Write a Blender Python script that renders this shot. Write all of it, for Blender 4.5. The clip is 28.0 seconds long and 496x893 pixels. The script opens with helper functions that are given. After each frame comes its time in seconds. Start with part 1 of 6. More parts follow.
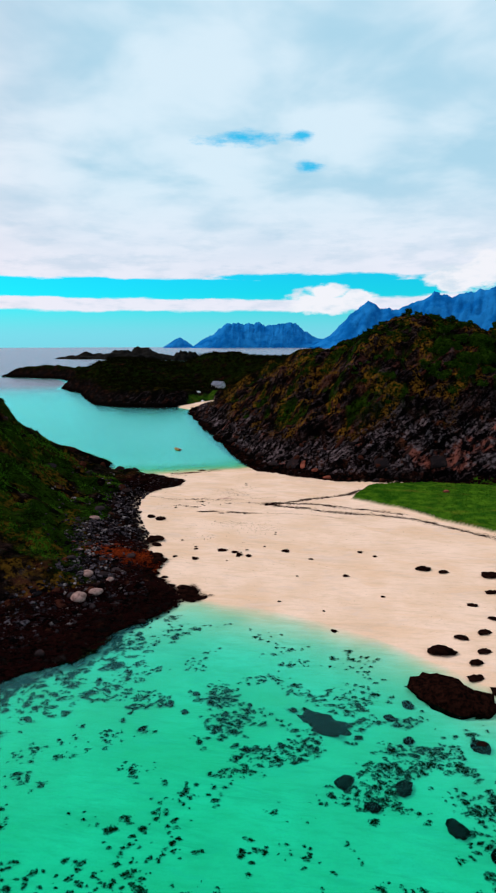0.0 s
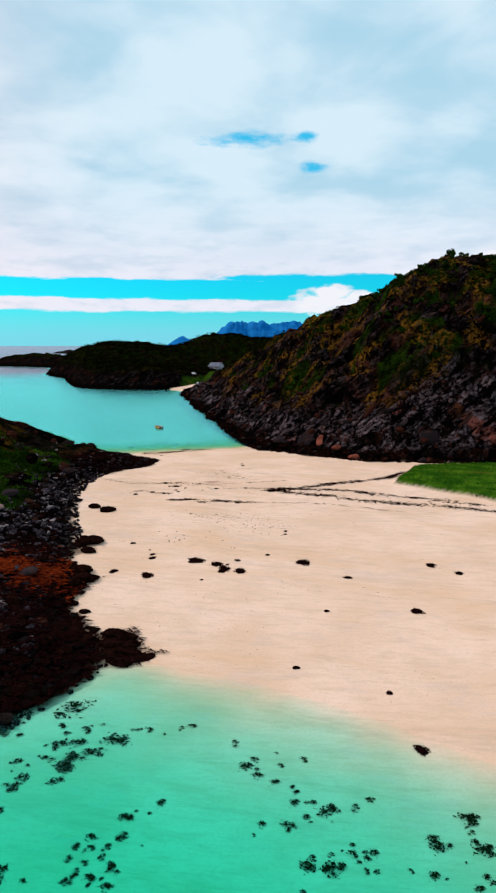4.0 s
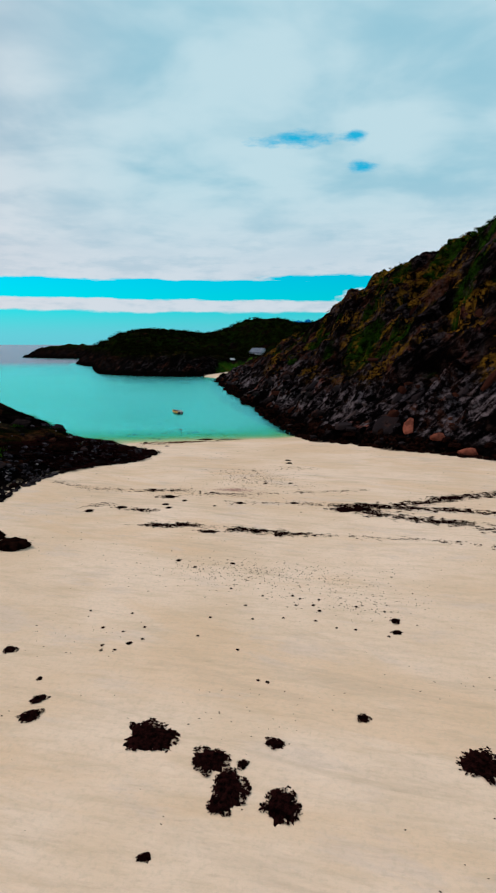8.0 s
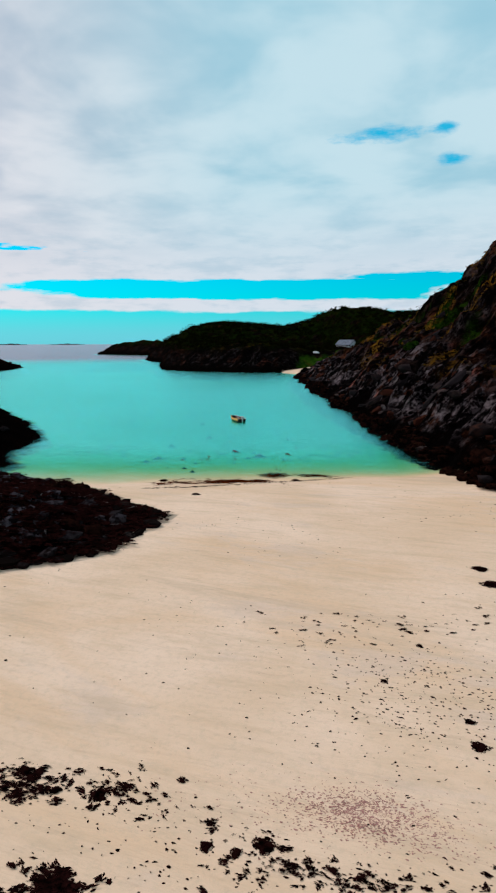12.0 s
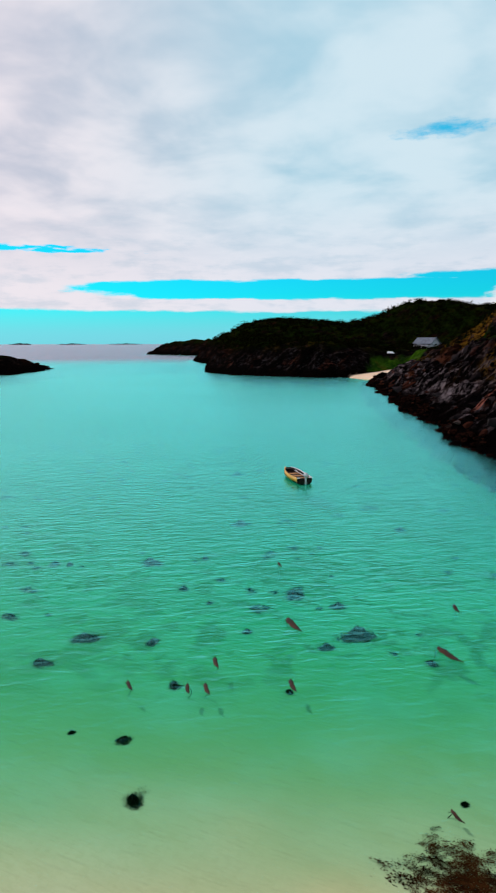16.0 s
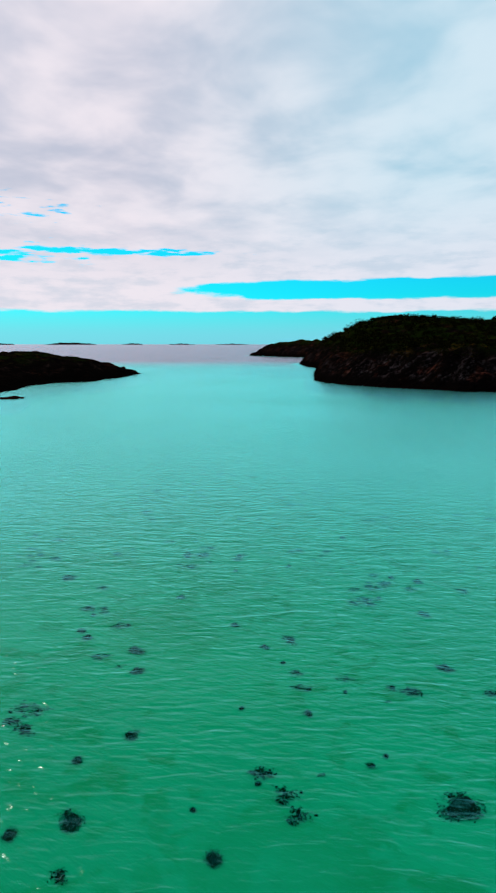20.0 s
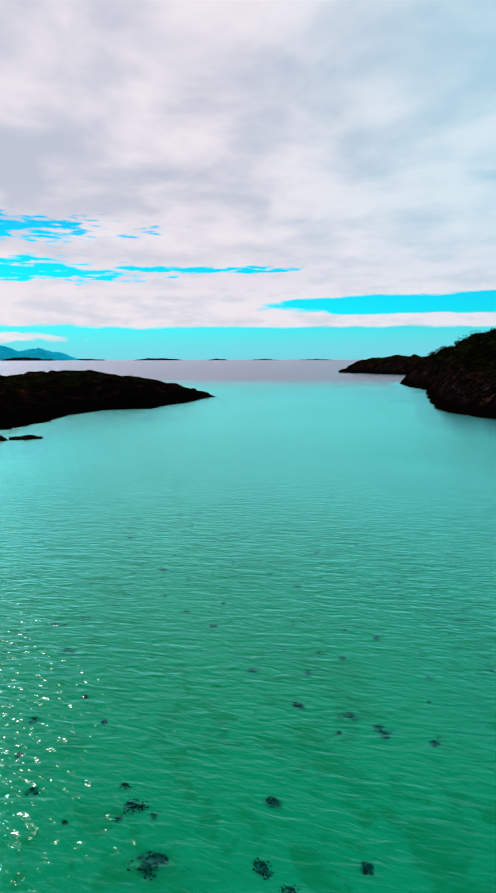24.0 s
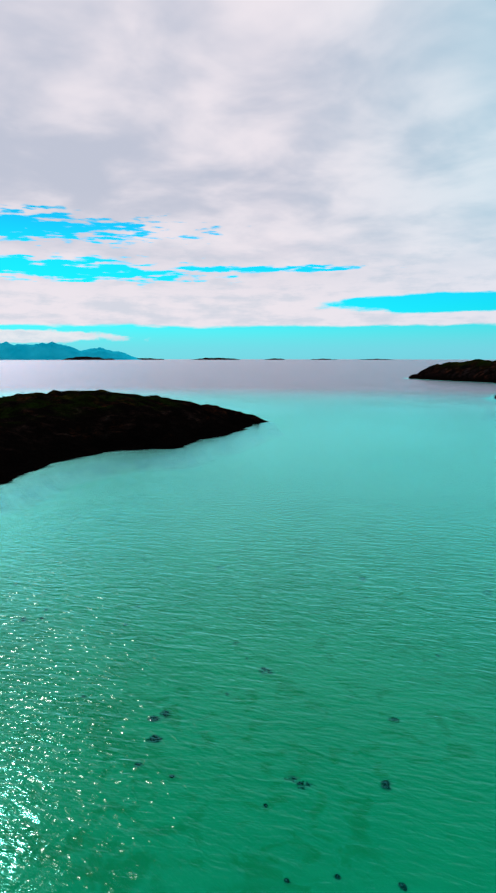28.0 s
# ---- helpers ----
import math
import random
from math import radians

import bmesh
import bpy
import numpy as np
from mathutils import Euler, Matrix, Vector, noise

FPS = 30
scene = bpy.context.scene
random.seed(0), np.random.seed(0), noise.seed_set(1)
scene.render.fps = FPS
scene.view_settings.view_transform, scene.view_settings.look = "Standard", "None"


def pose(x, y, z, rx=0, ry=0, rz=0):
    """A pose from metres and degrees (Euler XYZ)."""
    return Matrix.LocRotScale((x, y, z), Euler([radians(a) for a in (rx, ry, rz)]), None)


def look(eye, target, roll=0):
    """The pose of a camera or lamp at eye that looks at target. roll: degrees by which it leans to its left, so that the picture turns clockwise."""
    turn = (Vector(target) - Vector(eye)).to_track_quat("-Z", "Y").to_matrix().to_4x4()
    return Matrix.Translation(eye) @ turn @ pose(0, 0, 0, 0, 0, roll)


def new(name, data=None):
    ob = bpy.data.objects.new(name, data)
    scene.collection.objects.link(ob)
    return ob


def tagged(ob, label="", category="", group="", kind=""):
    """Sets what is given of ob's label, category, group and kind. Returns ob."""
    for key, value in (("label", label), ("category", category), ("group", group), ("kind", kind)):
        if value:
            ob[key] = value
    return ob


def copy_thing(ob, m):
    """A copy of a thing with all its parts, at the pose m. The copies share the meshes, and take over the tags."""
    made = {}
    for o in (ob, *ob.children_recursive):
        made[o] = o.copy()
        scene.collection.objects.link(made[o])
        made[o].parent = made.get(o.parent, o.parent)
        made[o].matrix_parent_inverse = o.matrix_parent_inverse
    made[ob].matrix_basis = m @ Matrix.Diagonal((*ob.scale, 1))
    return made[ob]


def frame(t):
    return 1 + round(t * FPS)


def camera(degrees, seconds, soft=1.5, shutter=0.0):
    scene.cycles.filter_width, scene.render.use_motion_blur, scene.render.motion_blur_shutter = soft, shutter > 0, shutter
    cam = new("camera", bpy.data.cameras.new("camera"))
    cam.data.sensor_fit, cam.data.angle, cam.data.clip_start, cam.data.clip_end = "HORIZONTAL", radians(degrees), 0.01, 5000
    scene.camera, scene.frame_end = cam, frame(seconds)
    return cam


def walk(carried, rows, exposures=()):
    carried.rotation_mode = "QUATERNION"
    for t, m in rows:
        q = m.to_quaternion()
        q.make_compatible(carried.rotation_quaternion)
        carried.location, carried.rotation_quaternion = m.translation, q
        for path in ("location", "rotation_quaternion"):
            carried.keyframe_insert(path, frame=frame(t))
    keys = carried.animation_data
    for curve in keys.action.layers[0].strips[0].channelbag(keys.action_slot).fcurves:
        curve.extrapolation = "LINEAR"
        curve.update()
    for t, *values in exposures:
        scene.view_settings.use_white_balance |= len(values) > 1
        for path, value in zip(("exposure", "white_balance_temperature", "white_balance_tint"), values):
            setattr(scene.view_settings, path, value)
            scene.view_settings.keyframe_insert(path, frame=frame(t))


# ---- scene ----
cam = camera(45.4, 28.0, soft=2.2)
PATH = [
    (0, (-1.024, -11.908, 37.787), (-1.065, -9.939, 37.44), -0.2),
    (0.5, (-1.109, -7.5, 36.155), (-1.15, -5.531, 35.807), -0.1),
    (1, (-1.132, -2.348, 34.265), (-1.174, -0.379, 33.917), -0.2),
    (1.5, (-1.151, 3.035, 32.278), (-1.192, 5.004, 31.931), -0.1),
    (2, (-0.94, 8.568, 30.412), (-0.985, 10.537, 30.066), -0.1),
    (2.5, (-0.945, 14.07, 28.662), (-0.991, 16.04, 28.316), -0.0),
    (3, (-0.783, 19.287, 27.017), (-0.831, 21.257, 26.673), -0.1),
    (3.5, (-0.691, 24.463, 25.379), (-0.74, 26.432, 25.034), -0.1),
    (5.5, (-0.669, 45.009, 19.988), (-0.773, 46.976, 19.644), -0.0),
    (6, (-0.854, 49.988, 18.817), (-0.99, 51.954, 18.474), -0.0),
    (6.5, (-1.274, 55.267, 17.6), (-1.429, 57.231, 17.257), 0.0),
    (7, (-1.596, 60.366, 16.67), (-1.767, 62.329, 16.327), 0.0),
    (7.5, (-2.004, 65.669, 15.75), (-2.188, 67.631, 15.407), 0.0),
    (8, (-2.469, 70.879, 14.818), (-2.668, 72.839, 14.475), 0.1),
    (8.5, (-2.942, 75.83, 13.954), (-3.161, 77.788, 13.61), 0.0),
    (9, (-3.393, 81.26, 12.998), (-3.657, 83.213, 12.655), 0.0),
    (9.5, (-4.049, 86.579, 12.353), (-4.364, 88.524, 12.009), -0.0),
    (10, (-4.788, 91.859, 11.942), (-5.141, 93.797, 11.599), -0.1),
    (10.5, (-5.664, 97.284, 11.641), (-6.048, 99.216, 11.297), -0.1),
    (11, (-6.629, 102.478, 11.422), (-7.045, 104.404, 11.078), -0.1),
    (11.5, (-7.682, 107.562, 11.282), (-8.127, 109.482, 10.936), -0.2),
    (12, (-8.839, 112.432, 11.221), (-9.3, 114.347, 10.876), -0.1),
    (12.5, (-9.977, 117.549, 11.095), (-10.453, 119.461, 10.751), -0.1),
    (14.5, (-14.407, 135.758, 10.911), (-14.944, 137.654, 10.565), -0.1),
    (15, (-16.009, 140.816, 10.841), (-16.574, 142.703, 10.496), -0.0),
    (15.5, (-17.506, 145.926, 10.747), (-18.108, 147.802, 10.402), -0.1),
    (16, (-19.16, 150.847, 10.681), (-19.798, 152.71, 10.336), -0.1),
    (16.5, (-20.771, 155.423, 10.727), (-21.444, 157.275, 10.381), -0.1),
    (17, (-22.373, 159.892, 10.75), (-23.081, 161.73, 10.404), -0.1),
    (17.5, (-24.008, 164.044, 10.875), (-24.754, 165.867, 10.53), -0.2),
    (18, (-25.713, 167.939, 10.881), (-26.504, 169.743, 10.537), 0.0),
    (18.5, (-27.579, 171.856, 11.02), (-28.422, 173.636, 10.676), -0.0),
    (19, (-29.754, 176.736, 11.229), (-30.647, 178.492, 10.885), -0.0),
    (19.5, (-33.012, 182.262, 11.113), (-33.942, 183.999, 10.769), -0.0),
    (20, (-36.368, 187.313, 11.122), (-37.32, 189.038, 10.778), -0.0),
    (20.5, (-38.847, 192.041, 11.308), (-39.824, 193.752, 10.965), -0.0),
    (21, (-41.673, 195.65, 11.524), (-42.671, 197.353, 11.209), -0.0),
    (21.5, (-44.406, 199.469, 11.566), (-45.429, 201.162, 11.271), -0.0),
    (23.5, (-55.6, 215.849, 11.333), (-56.77, 217.444, 11.039), -0.0),
    (24, (-58.712, 220.056, 11.595), (-59.899, 221.638, 11.301), -0.1),
    (24.5, (-61.764, 224.295, 11.896), (-62.963, 225.868, 11.601), -0.1),
    (25, (-65.042, 228.503, 12.26), (-66.251, 230.069, 11.964), -0.0),
    (25.5, (-68.305, 232.79, 12.696), (-69.524, 234.347, 12.4), -0.1),
    (26, (-71.081, 236.397, 12.775), (-72.316, 237.942, 12.479), -0.1),
    (26.5, (-74.294, 240.369, 13.3), (-75.548, 241.899, 13.004), -0.0),
    (27, (-77.775, 244.692, 13.902), (-79.052, 246.203, 13.606), -0.1),
    (27.5, (-81.398, 249.024, 14.414), (-82.702, 250.512, 14.117), -0.1),
    (28, (-84.832, 252.966, 15.072), (-86.166, 254.427, 14.775), -0.0),
]
walk(cam, [(t, look(eye, target, roll)) for t, eye, target, roll in PATH],
     [(0, 0.0, 6450, 14), (3.5, 0.0, 6450, 14), (5.5, -0.01, 6440, 12), (6, -0.10, 6360, 8), (7, -0.32, 6200, 4), (8, -0.28, 6190, 3), (12, -0.21, 6230, 5), (14.5, -0.22, 6450, 12), (15.2, -0.20, 6480, 12), (16, -0.10, 6500, 12), (17, -0.06, 6460, 12), (20, -0.09, 6440, 13), (24, -0.10, 6460, 12), (28, -0.12, 6480, 12)])

# ------------------------------------------------------------------ light
SUN_AZ, SUN_EL = 70.0, 42.0          # degrees to the left of the first heading, degrees up


def build_world():
    w = bpy.data.worlds.new("sky")
    scene.world = w
    w.use_nodes = True
    nt = w.node_tree
    nt.nodes.clear()
    N, L = nt.nodes.new, nt.links.new
    out, bg = N("ShaderNodeOutputWorld"), N("ShaderNodeBackground")
    bg.inputs[1].default_value = 1.0
    sky = N("ShaderNodeTexSky")
    sky.sky_type, sky.sun_disc = "NISHITA", False
    sky.sun_elevation, sky.sun_rotation = radians(SUN_EL), radians(-SUN_AZ)
    sky.air_density, sky.dust_density, sky.ozone_density = 1.2, 0.2, 3.0
    gain = N("ShaderNodeMixRGB")
    gain.blend_type = "MULTIPLY"
    gain.inputs[0].default_value = 1.0
    gain.inputs[2].default_value = (0.0012, 0.112, 0.142, 1)
    L(sky.outputs[0], gain.inputs[1])
    sep = N("ShaderNodeSeparateXYZ")
    tc = N("ShaderNodeTexCoord")
    L(tc.outputs["Generated"], sep.inputs[0])

    def m(op, a, b=None, c=None, clamp=False):
        n = N("ShaderNodeMath")
        n.operation, n.use_clamp = op, clamp
        for i, v in enumerate((a, b, c)):
            if v is None:
                continue
            if isinstance(v, (int, float)):
                n.inputs[i].default_value = v
            else:
                L(v, n.inputs[i])
        return n.outputs[0]

    # cloud deck: directions cast on a flat sheet high overhead
    zz = m("MAXIMUM", sep.outputs[2], 0.0)
    den = m("ADD", zz, 0.14)
    u, v = m("DIVIDE", sep.outputs[0], den), m("DIVIDE", sep.outputs[1], den)
    comb = N("ShaderNodeCombineXYZ")
    L(u, comb.inputs[0]), L(v, comb.inputs[1])

    def clouds(scale, detail, rough, dist, off):
        mp = N("ShaderNodeMapping")
        mp.inputs[1].default_value = off
        L(comb.outputs[0], mp.inputs[0])
        n = N("ShaderNodeTexNoise")
        n.inputs["Scale"].default_value, n.inputs["Detail"].default_value = scale, detail
        n.inputs["Roughness"].default_value, n.inputs["Distortion"].default_value = rough, dist
        L(mp.outputs[0], n.inputs["Vector"])
        return n.outputs["Fac"]

    def ramp(x, a, b):
        n = N("ShaderNodeMapRange")
        n.interpolation_type = "SMOOTHSTEP"
        L(x, n.inputs[0])
        n.inputs[1].default_value, n.inputs[2].default_value = a, b
        return n.outputs[0]

    az = m("MULTIPLY", m("ARCTAN2", m("MULTIPLY", sep.outputs[0], -1.0), sep.outputs[1]), 57.2958)
    el = m("MULTIPLY", m("ARCSINE", sep.outputs[2]), 57.2958)
    flat = N("ShaderNodeCombineXYZ")
    L(m("MULTIPLY", az, 0.16), flat.inputs[0]), L(m("MULTIPLY", el, 0.75), flat.inputs[1])

    def wisp(scale, detail, rough, seed, squash=1.0):
        mp = N("ShaderNodeMapping")
        mp.inputs[1].default_value, mp.inputs[3].default_value = (seed, seed * 0.7, seed), (1.0, squash, 1.0)
        L(flat.outputs[0], mp.inputs[0])
        n = N("ShaderNodeTexNoise")
        n.inputs["Scale"].default_value, n.inputs["Detail"].default_value, n.inputs["Roughness"].default_value = scale, detail, rough
        L(mp.outputs[0], n.inputs["Vector"])
        return m("SUBTRACT", n.outputs["Fac"], 0.5)

    edge, puff = wisp(1.3, 6.0, 0.6, 2.0), wisp(2.6, 6.0, 0.55, 9.0, 0.45)

    streak = wisp(2.8, 3.0, 0.5, 5.0, 1.4)

    def oval(a0, e0, ra, re, noise_in, wob, soft=0.25, blunt=2):
        """A patch of sky round an azimuth and elevation, with a ragged edge."""
        dx, dy = m("DIVIDE", m("SUBTRACT", az, a0), ra), m("DIVIDE", m("SUBTRACT", el, e0), re)
        r = m("SQRT", m("ADD", m("POWER", m("ABSOLUTE", dx), blunt), m("MULTIPLY", dy, dy)))
        n = N("ShaderNodeMapRange")
        n.interpolation_type = "SMOOTHSTEP"
        L(m("ADD", r, m("MULTIPLY", noise_in, wob)), n.inputs[0])
        n.inputs[1].default_value, n.inputs[2].default_value, n.inputs[3].default_value, n.inputs[4].default_value = 1 - soft, 1 + soft, 1.0, 0.0
        return n.outputs[0]

    gaps = [(6.5, 4.85, 29, 0.90), (-7, 5.75, 10, 0.5), (-22, 5.2, 5, 0.9), (62, 7.8, 13, 0.80), (64, 11.3, 12, 1.0), (42, 8.1, 9, 0.28),
            (88, 6.0, 14, 1.2), (-60, 5.0, 22, 0.9), (150, 5.0, 40, 1.0), (-120, 5.5, 30, 1.0)]
    gap = None
    for g in gaps:
        o = oval(*g, m("ADD", edge, m("MULTIPLY", streak, 1.3)), 2.6, 0.3) if 35 < g[0] < 70 else oval(*g, edge, 1.0 if g[2] > 25 else 2.3, 0.12 if g[2] > 25 else 0.25, 5 if g[2] < 29.5 and g[2] > 25 else 2)
        gap = o if gap is None else m("MAXIMUM", gap, o)
    for g in [(1.7, 17.5, 2.3, 0.36), (-3.6, 17.7, 0.9, 0.36), (-4.7, 15.1, 1.0, 0.38)]:
        gap = m("MAXIMUM", gap, m("MULTIPLY", oval(*g, m("ADD", edge, puff), 3.6, 0.9), 0.95))
    low = ramp(m("ADD", el, m("MULTIPLY", edge, 1.0)), 2.75, 3.05)
    cover = m("MULTIPLY", low, m("SUBTRACT", 1.0, gap))
    heap = None
    for g in [(-5.6, 3.6, 3.2, 1.0), (-6.2, 4.5, 1.9, 0.9), (-9.0, 3.9, 1.6, 0.8), (-21.5, 6.6, 3.6, 1.5), (-18.2, 5.4, 3.2, 1.1), (-24.0, 5.4, 3.0, 1.3), (64, 1.9, 9, 0.55)]:
        o = oval(*g, puff, 2.0, 0.2)
        heap = o if heap is None else m("MAXIMUM", heap, o)
    big = clouds(1.1, 3.0, 0.5, 0.25, (7.3, 2.2, 4.0))
    fine = clouds(2.7, 4.5, 0.5, 0.22, (1.3, 5.2, 1.0))
    both = m("ADD", m("MULTIPLY", big, 0.42), m("MULTIPLY", fine, 0.58))
    side = m("SUBTRACT", 1.0, ramp(az, 10.0, 42.0))
    dark, pale, tone = N("ShaderNodeMixRGB"), N("ShaderNodeMixRGB"), N("ShaderNodeMixRGB")
    dark.inputs[1].default_value, dark.inputs[2].default_value = (0.57, 0.61, 0.72, 1), (0.46, 0.69, 0.80, 1)
    pale.inputs[1].default_value, pale.inputs[2].default_value = (0.91, 0.86, 0.91, 1), (0.75, 0.865, 0.92, 1)
    L(side, dark.inputs[0]), L(side, pale.inputs[0]), L(dark.outputs[0], tone.inputs[1]), L(pale.outputs[0], tone.inputs[2])
    L(ramp(both, 0.37, 0.60), tone.inputs[0])
    bright = N("ShaderNodeMixRGB")
    low_tone = N("ShaderNodeMixRGB")
    low_tone.inputs[1].default_value, low_tone.inputs[2].default_value = (0.72, 0.75, 0.83, 1), (0.91, 0.86, 0.91, 1)
    L(ramp(m("ADD", m("MULTIPLY", puff, 0.5), edge), -0.20, 0.10), low_tone.inputs[0])
    L(low_tone.outputs[0], bright.inputs[2])
    L(tone.outputs[0], bright.inputs[1])
    L(m("SUBTRACT", 1.0, ramp(el, 4.0, 15.0)), bright.inputs[0])
    cool = N("ShaderNodeMixRGB")
    cool.blend_type = "MULTIPLY"
    cool.inputs[2].default_value = (0.90, 0.99, 1.02, 1)
    L(side, cool.inputs[0]), L(bright.outputs[0], cool.inputs[1])
    # haze low over the sea
    haze = N("ShaderNodeMixRGB")
    haze.inputs[2].default_value = (0.26, 0.68, 0.88, 1)
    L(gain.outputs[0], haze.inputs[1])
    L(m("MULTIPLY", m("SUBTRACT", 1.0, ramp(el, 0.3, 4.5)), 0.72), haze.inputs[0])
    veil = N("ShaderNodeMixRGB")
    veil.inputs[2].default_value = (0.01, 0.54, 0.86, 1)
    L(m("MULTIPLY", ramp(el, 9.0, 14.0), 0.85), veil.inputs[0]), L(haze.outputs[0], veil.inputs[1])
    mix = N("ShaderNodeMixRGB")
    L(cover, mix.inputs[0]), L(veil.outputs[0], mix.inputs[1]), L(cool.outputs[0], mix.inputs[2])
    # heaped clouds, bright on top and greyer below
    white, lit = N("ShaderNodeMixRGB"), N("ShaderNodeMixRGB")
    white.inputs[1].default_value, white.inputs[2].default_value = (0.66, 0.78, 0.86, 1), (0.88, 0.91, 0.94, 1)
    L(ramp(m("ADD", puff, m("MULTIPLY", edge, 0.5)), -0.22, 0.06), white.inputs[0])
    L(heap, lit.inputs[0]), L(mix.outputs[0], lit.inputs[1]), L(white.outputs[0], lit.inputs[2])
    L(lit.outputs[0], bg.inputs[0])
    L(bg.outputs[0], out.inputs[0])


build_world()
sun = new("sun", bpy.data.lights.new("sun", "SUN"))
sun.data.energy, sun.data.angle, sun.data.color = 2.2, radians(1.5), (1.0, 0.94, 0.86)
sa, se = radians(SUN_AZ), radians(SUN_EL)
sun.matrix_world = look((0, 0, 0), (math.sin(sa) * math.cos(se), -math.cos(sa) * math.cos(se), -math.sin(se)))

# ------------------------------------------------------------------ numeric noise
_rng = np.random.RandomState(11)
_PERM = np.concatenate([_rng.permutation(256)] * 3)
_GA = _rng.rand(256) * 2 * np.pi


def gnoise(x, y):
    """Gradient noise on a plane, about -1 to 1."""
    xi, yi = np.floor(x).astype(int), np.floor(y).astype(int)
    fx, fy = x - xi, y - yi
    xi, yi = xi & 255, yi & 255

    def g(i, j, dx, dy):
        a = _GA[_PERM[_PERM[(xi + i) & 255] + ((yi + j) & 255)]]
        return np.cos(a) * dx + np.sin(a) * dy

    u, v = fx**3 * (fx * (fx * 6 - 15) + 10), fy**3 * (fy * (fy * 6 - 15) + 10)
    a = g(0, 0, fx, fy) * (1 - u) + g(1, 0, fx - 1, fy) * u
    b = g(0, 1, fx, fy - 1) * (1 - u) + g(1, 1, fx - 1, fy - 1) * u
    return 1.5 * (a * (1 - v) + b * v)


def fbm(x, y, octaves=5, gain=0.5):
    s, a, f = 0.0, 1.0, 1.0
    for k in range(octaves):
        s = s + a * gnoise(x * f + 17.3 * k, y * f - 9.1 * k)
        a, f = a * gain, f * 2.03
    return s


def ridged(x, y, octaves=4, gain=0.5):
    s, a, f = 0.0, 1.0, 1.0
    for k in range(octaves):
        s = s + a * (1 - 2 * np.abs(gnoise(x * f + 5.7 * k, y * f + 3.3 * k)))
        a, f = a * gain, f * 2.1
    return s


def inside(x, y, poly):
    """Signed distance to a closed outline, positive inside."""
    best, odd = np.full(x.shape, 1e9), np.zeros(x.shape, bool)
    for (ax, ay), (bx, by) in zip(poly, poly[1:] + poly[:1]):
        dx, dy = bx - ax, by - ay
        t = np.clip(((x - ax) * dx + (y - ay) * dy) / (dx * dx + dy * dy), 0, 1)
        best = np.minimum(best, np.hypot(x - ax - t * dx, y - ay - t * dy))
        if ay != by:
            odd ^= ((ay > y) != (by > y)) & (x < dx * (y - ay) / dy + ax)
    return np.where(odd, best, -best)


def tops(x, y, hills, rest):
    """A smooth blend of summit heights: (x, y, height, reach)."""
    w, s = 0.02, 0.02 * rest
    for hx, hy, h, r in hills:
        k = np.exp(-((x - hx) ** 2 + (y - hy) ** 2) / (2 * r * r))
        w, s = w + k, s + k * h
    return s / w


def smin(a, b, k):
    h = np.clip(0.5 + 0.5 * (b - a) / k, 0, 1)
    return b * (1 - h) + a * h - k * h * (1 - h)


def step(x, a, b):
    t = np.clip((x - a) / (b - a), 0, 1)
    return t * t * (3 - 2 * t)


# ------------------------------------------------------------------ the lie of the land
HILL = [(-42, 321), (-33, 275), (-23, 238), (-17, 212), (-12, 193), (-5, 171), (-1, 158), (9, 149.5), (18, 143.5), (28, 141.5),
        (44, 139), (62, 134), (95, 122), (150, 110), (220, 160), (240, 330), (200, 480), (90, 540), (-20, 540), (-120, 575),
        (-215, 655), (-262, 672), (-292, 653), (-250, 630), (-212, 616), (-178, 546), (-166, 478), (-153, 455), (-137, 434),
        (-122, 393), (-106, 354), (-92, 340), (-76, 334), (-59, 332), (-47, 338), (-40, 346), (-34, 350), (-30, 343), (-34, 330)]
HILL_TOPS = [(52.9, 209.5, 53.0, 18.7), (68.3, 189.3, 39.9, 9.7), (29.2, 209.4, 30.3, 13.0), (23.1, 221.5, 33.9, 10.2), (18.0, 185.6, 13.0, 6.1), (13.3, 204.1, 21.6, 10.1), (5.8, 238.8, 20.3, 10.6),
             (15.3, 255.7, 26.0, 8.9), (1.8, 231.4, 21.1, 8.5), (3.5, 265.6, 11.2, 11.0), (-14, 240, 6.5, 7), (-22, 262, 4.5, 9), (-28, 290, 2.0, 10), (-25, 312, 1.2, 9), (-37, 321, 0.3, 9), (-6, 305, 7, 12), (-26, 381, 6.3, 16),
             (84.9, 188.0, 37.5, 18.4), (120, 190, 32, 26), (70.1, 288.5, 33.0, 39.9), (-34.0, 460.0, 33.5, 15.0), (0.1, 454.2, 25.3, 22.3), (-68.0, 466.0, 18.9, 20.2), (-100.1, 470.3, 21.0, 20.5), (-139.5, 493.3, 26.0, 23.7),
             (-108.8, 419.9, 12.2, 17.8), (-70, 400, 9, 22), (-172, 566, 13, 26), (-268.0, 648.9, 12.0, 14.0), (-231.8, 636.0, 15.7, 12.1), (39.7, 430.9, 25.5, 30.0), (120, 330, 30, 50)]
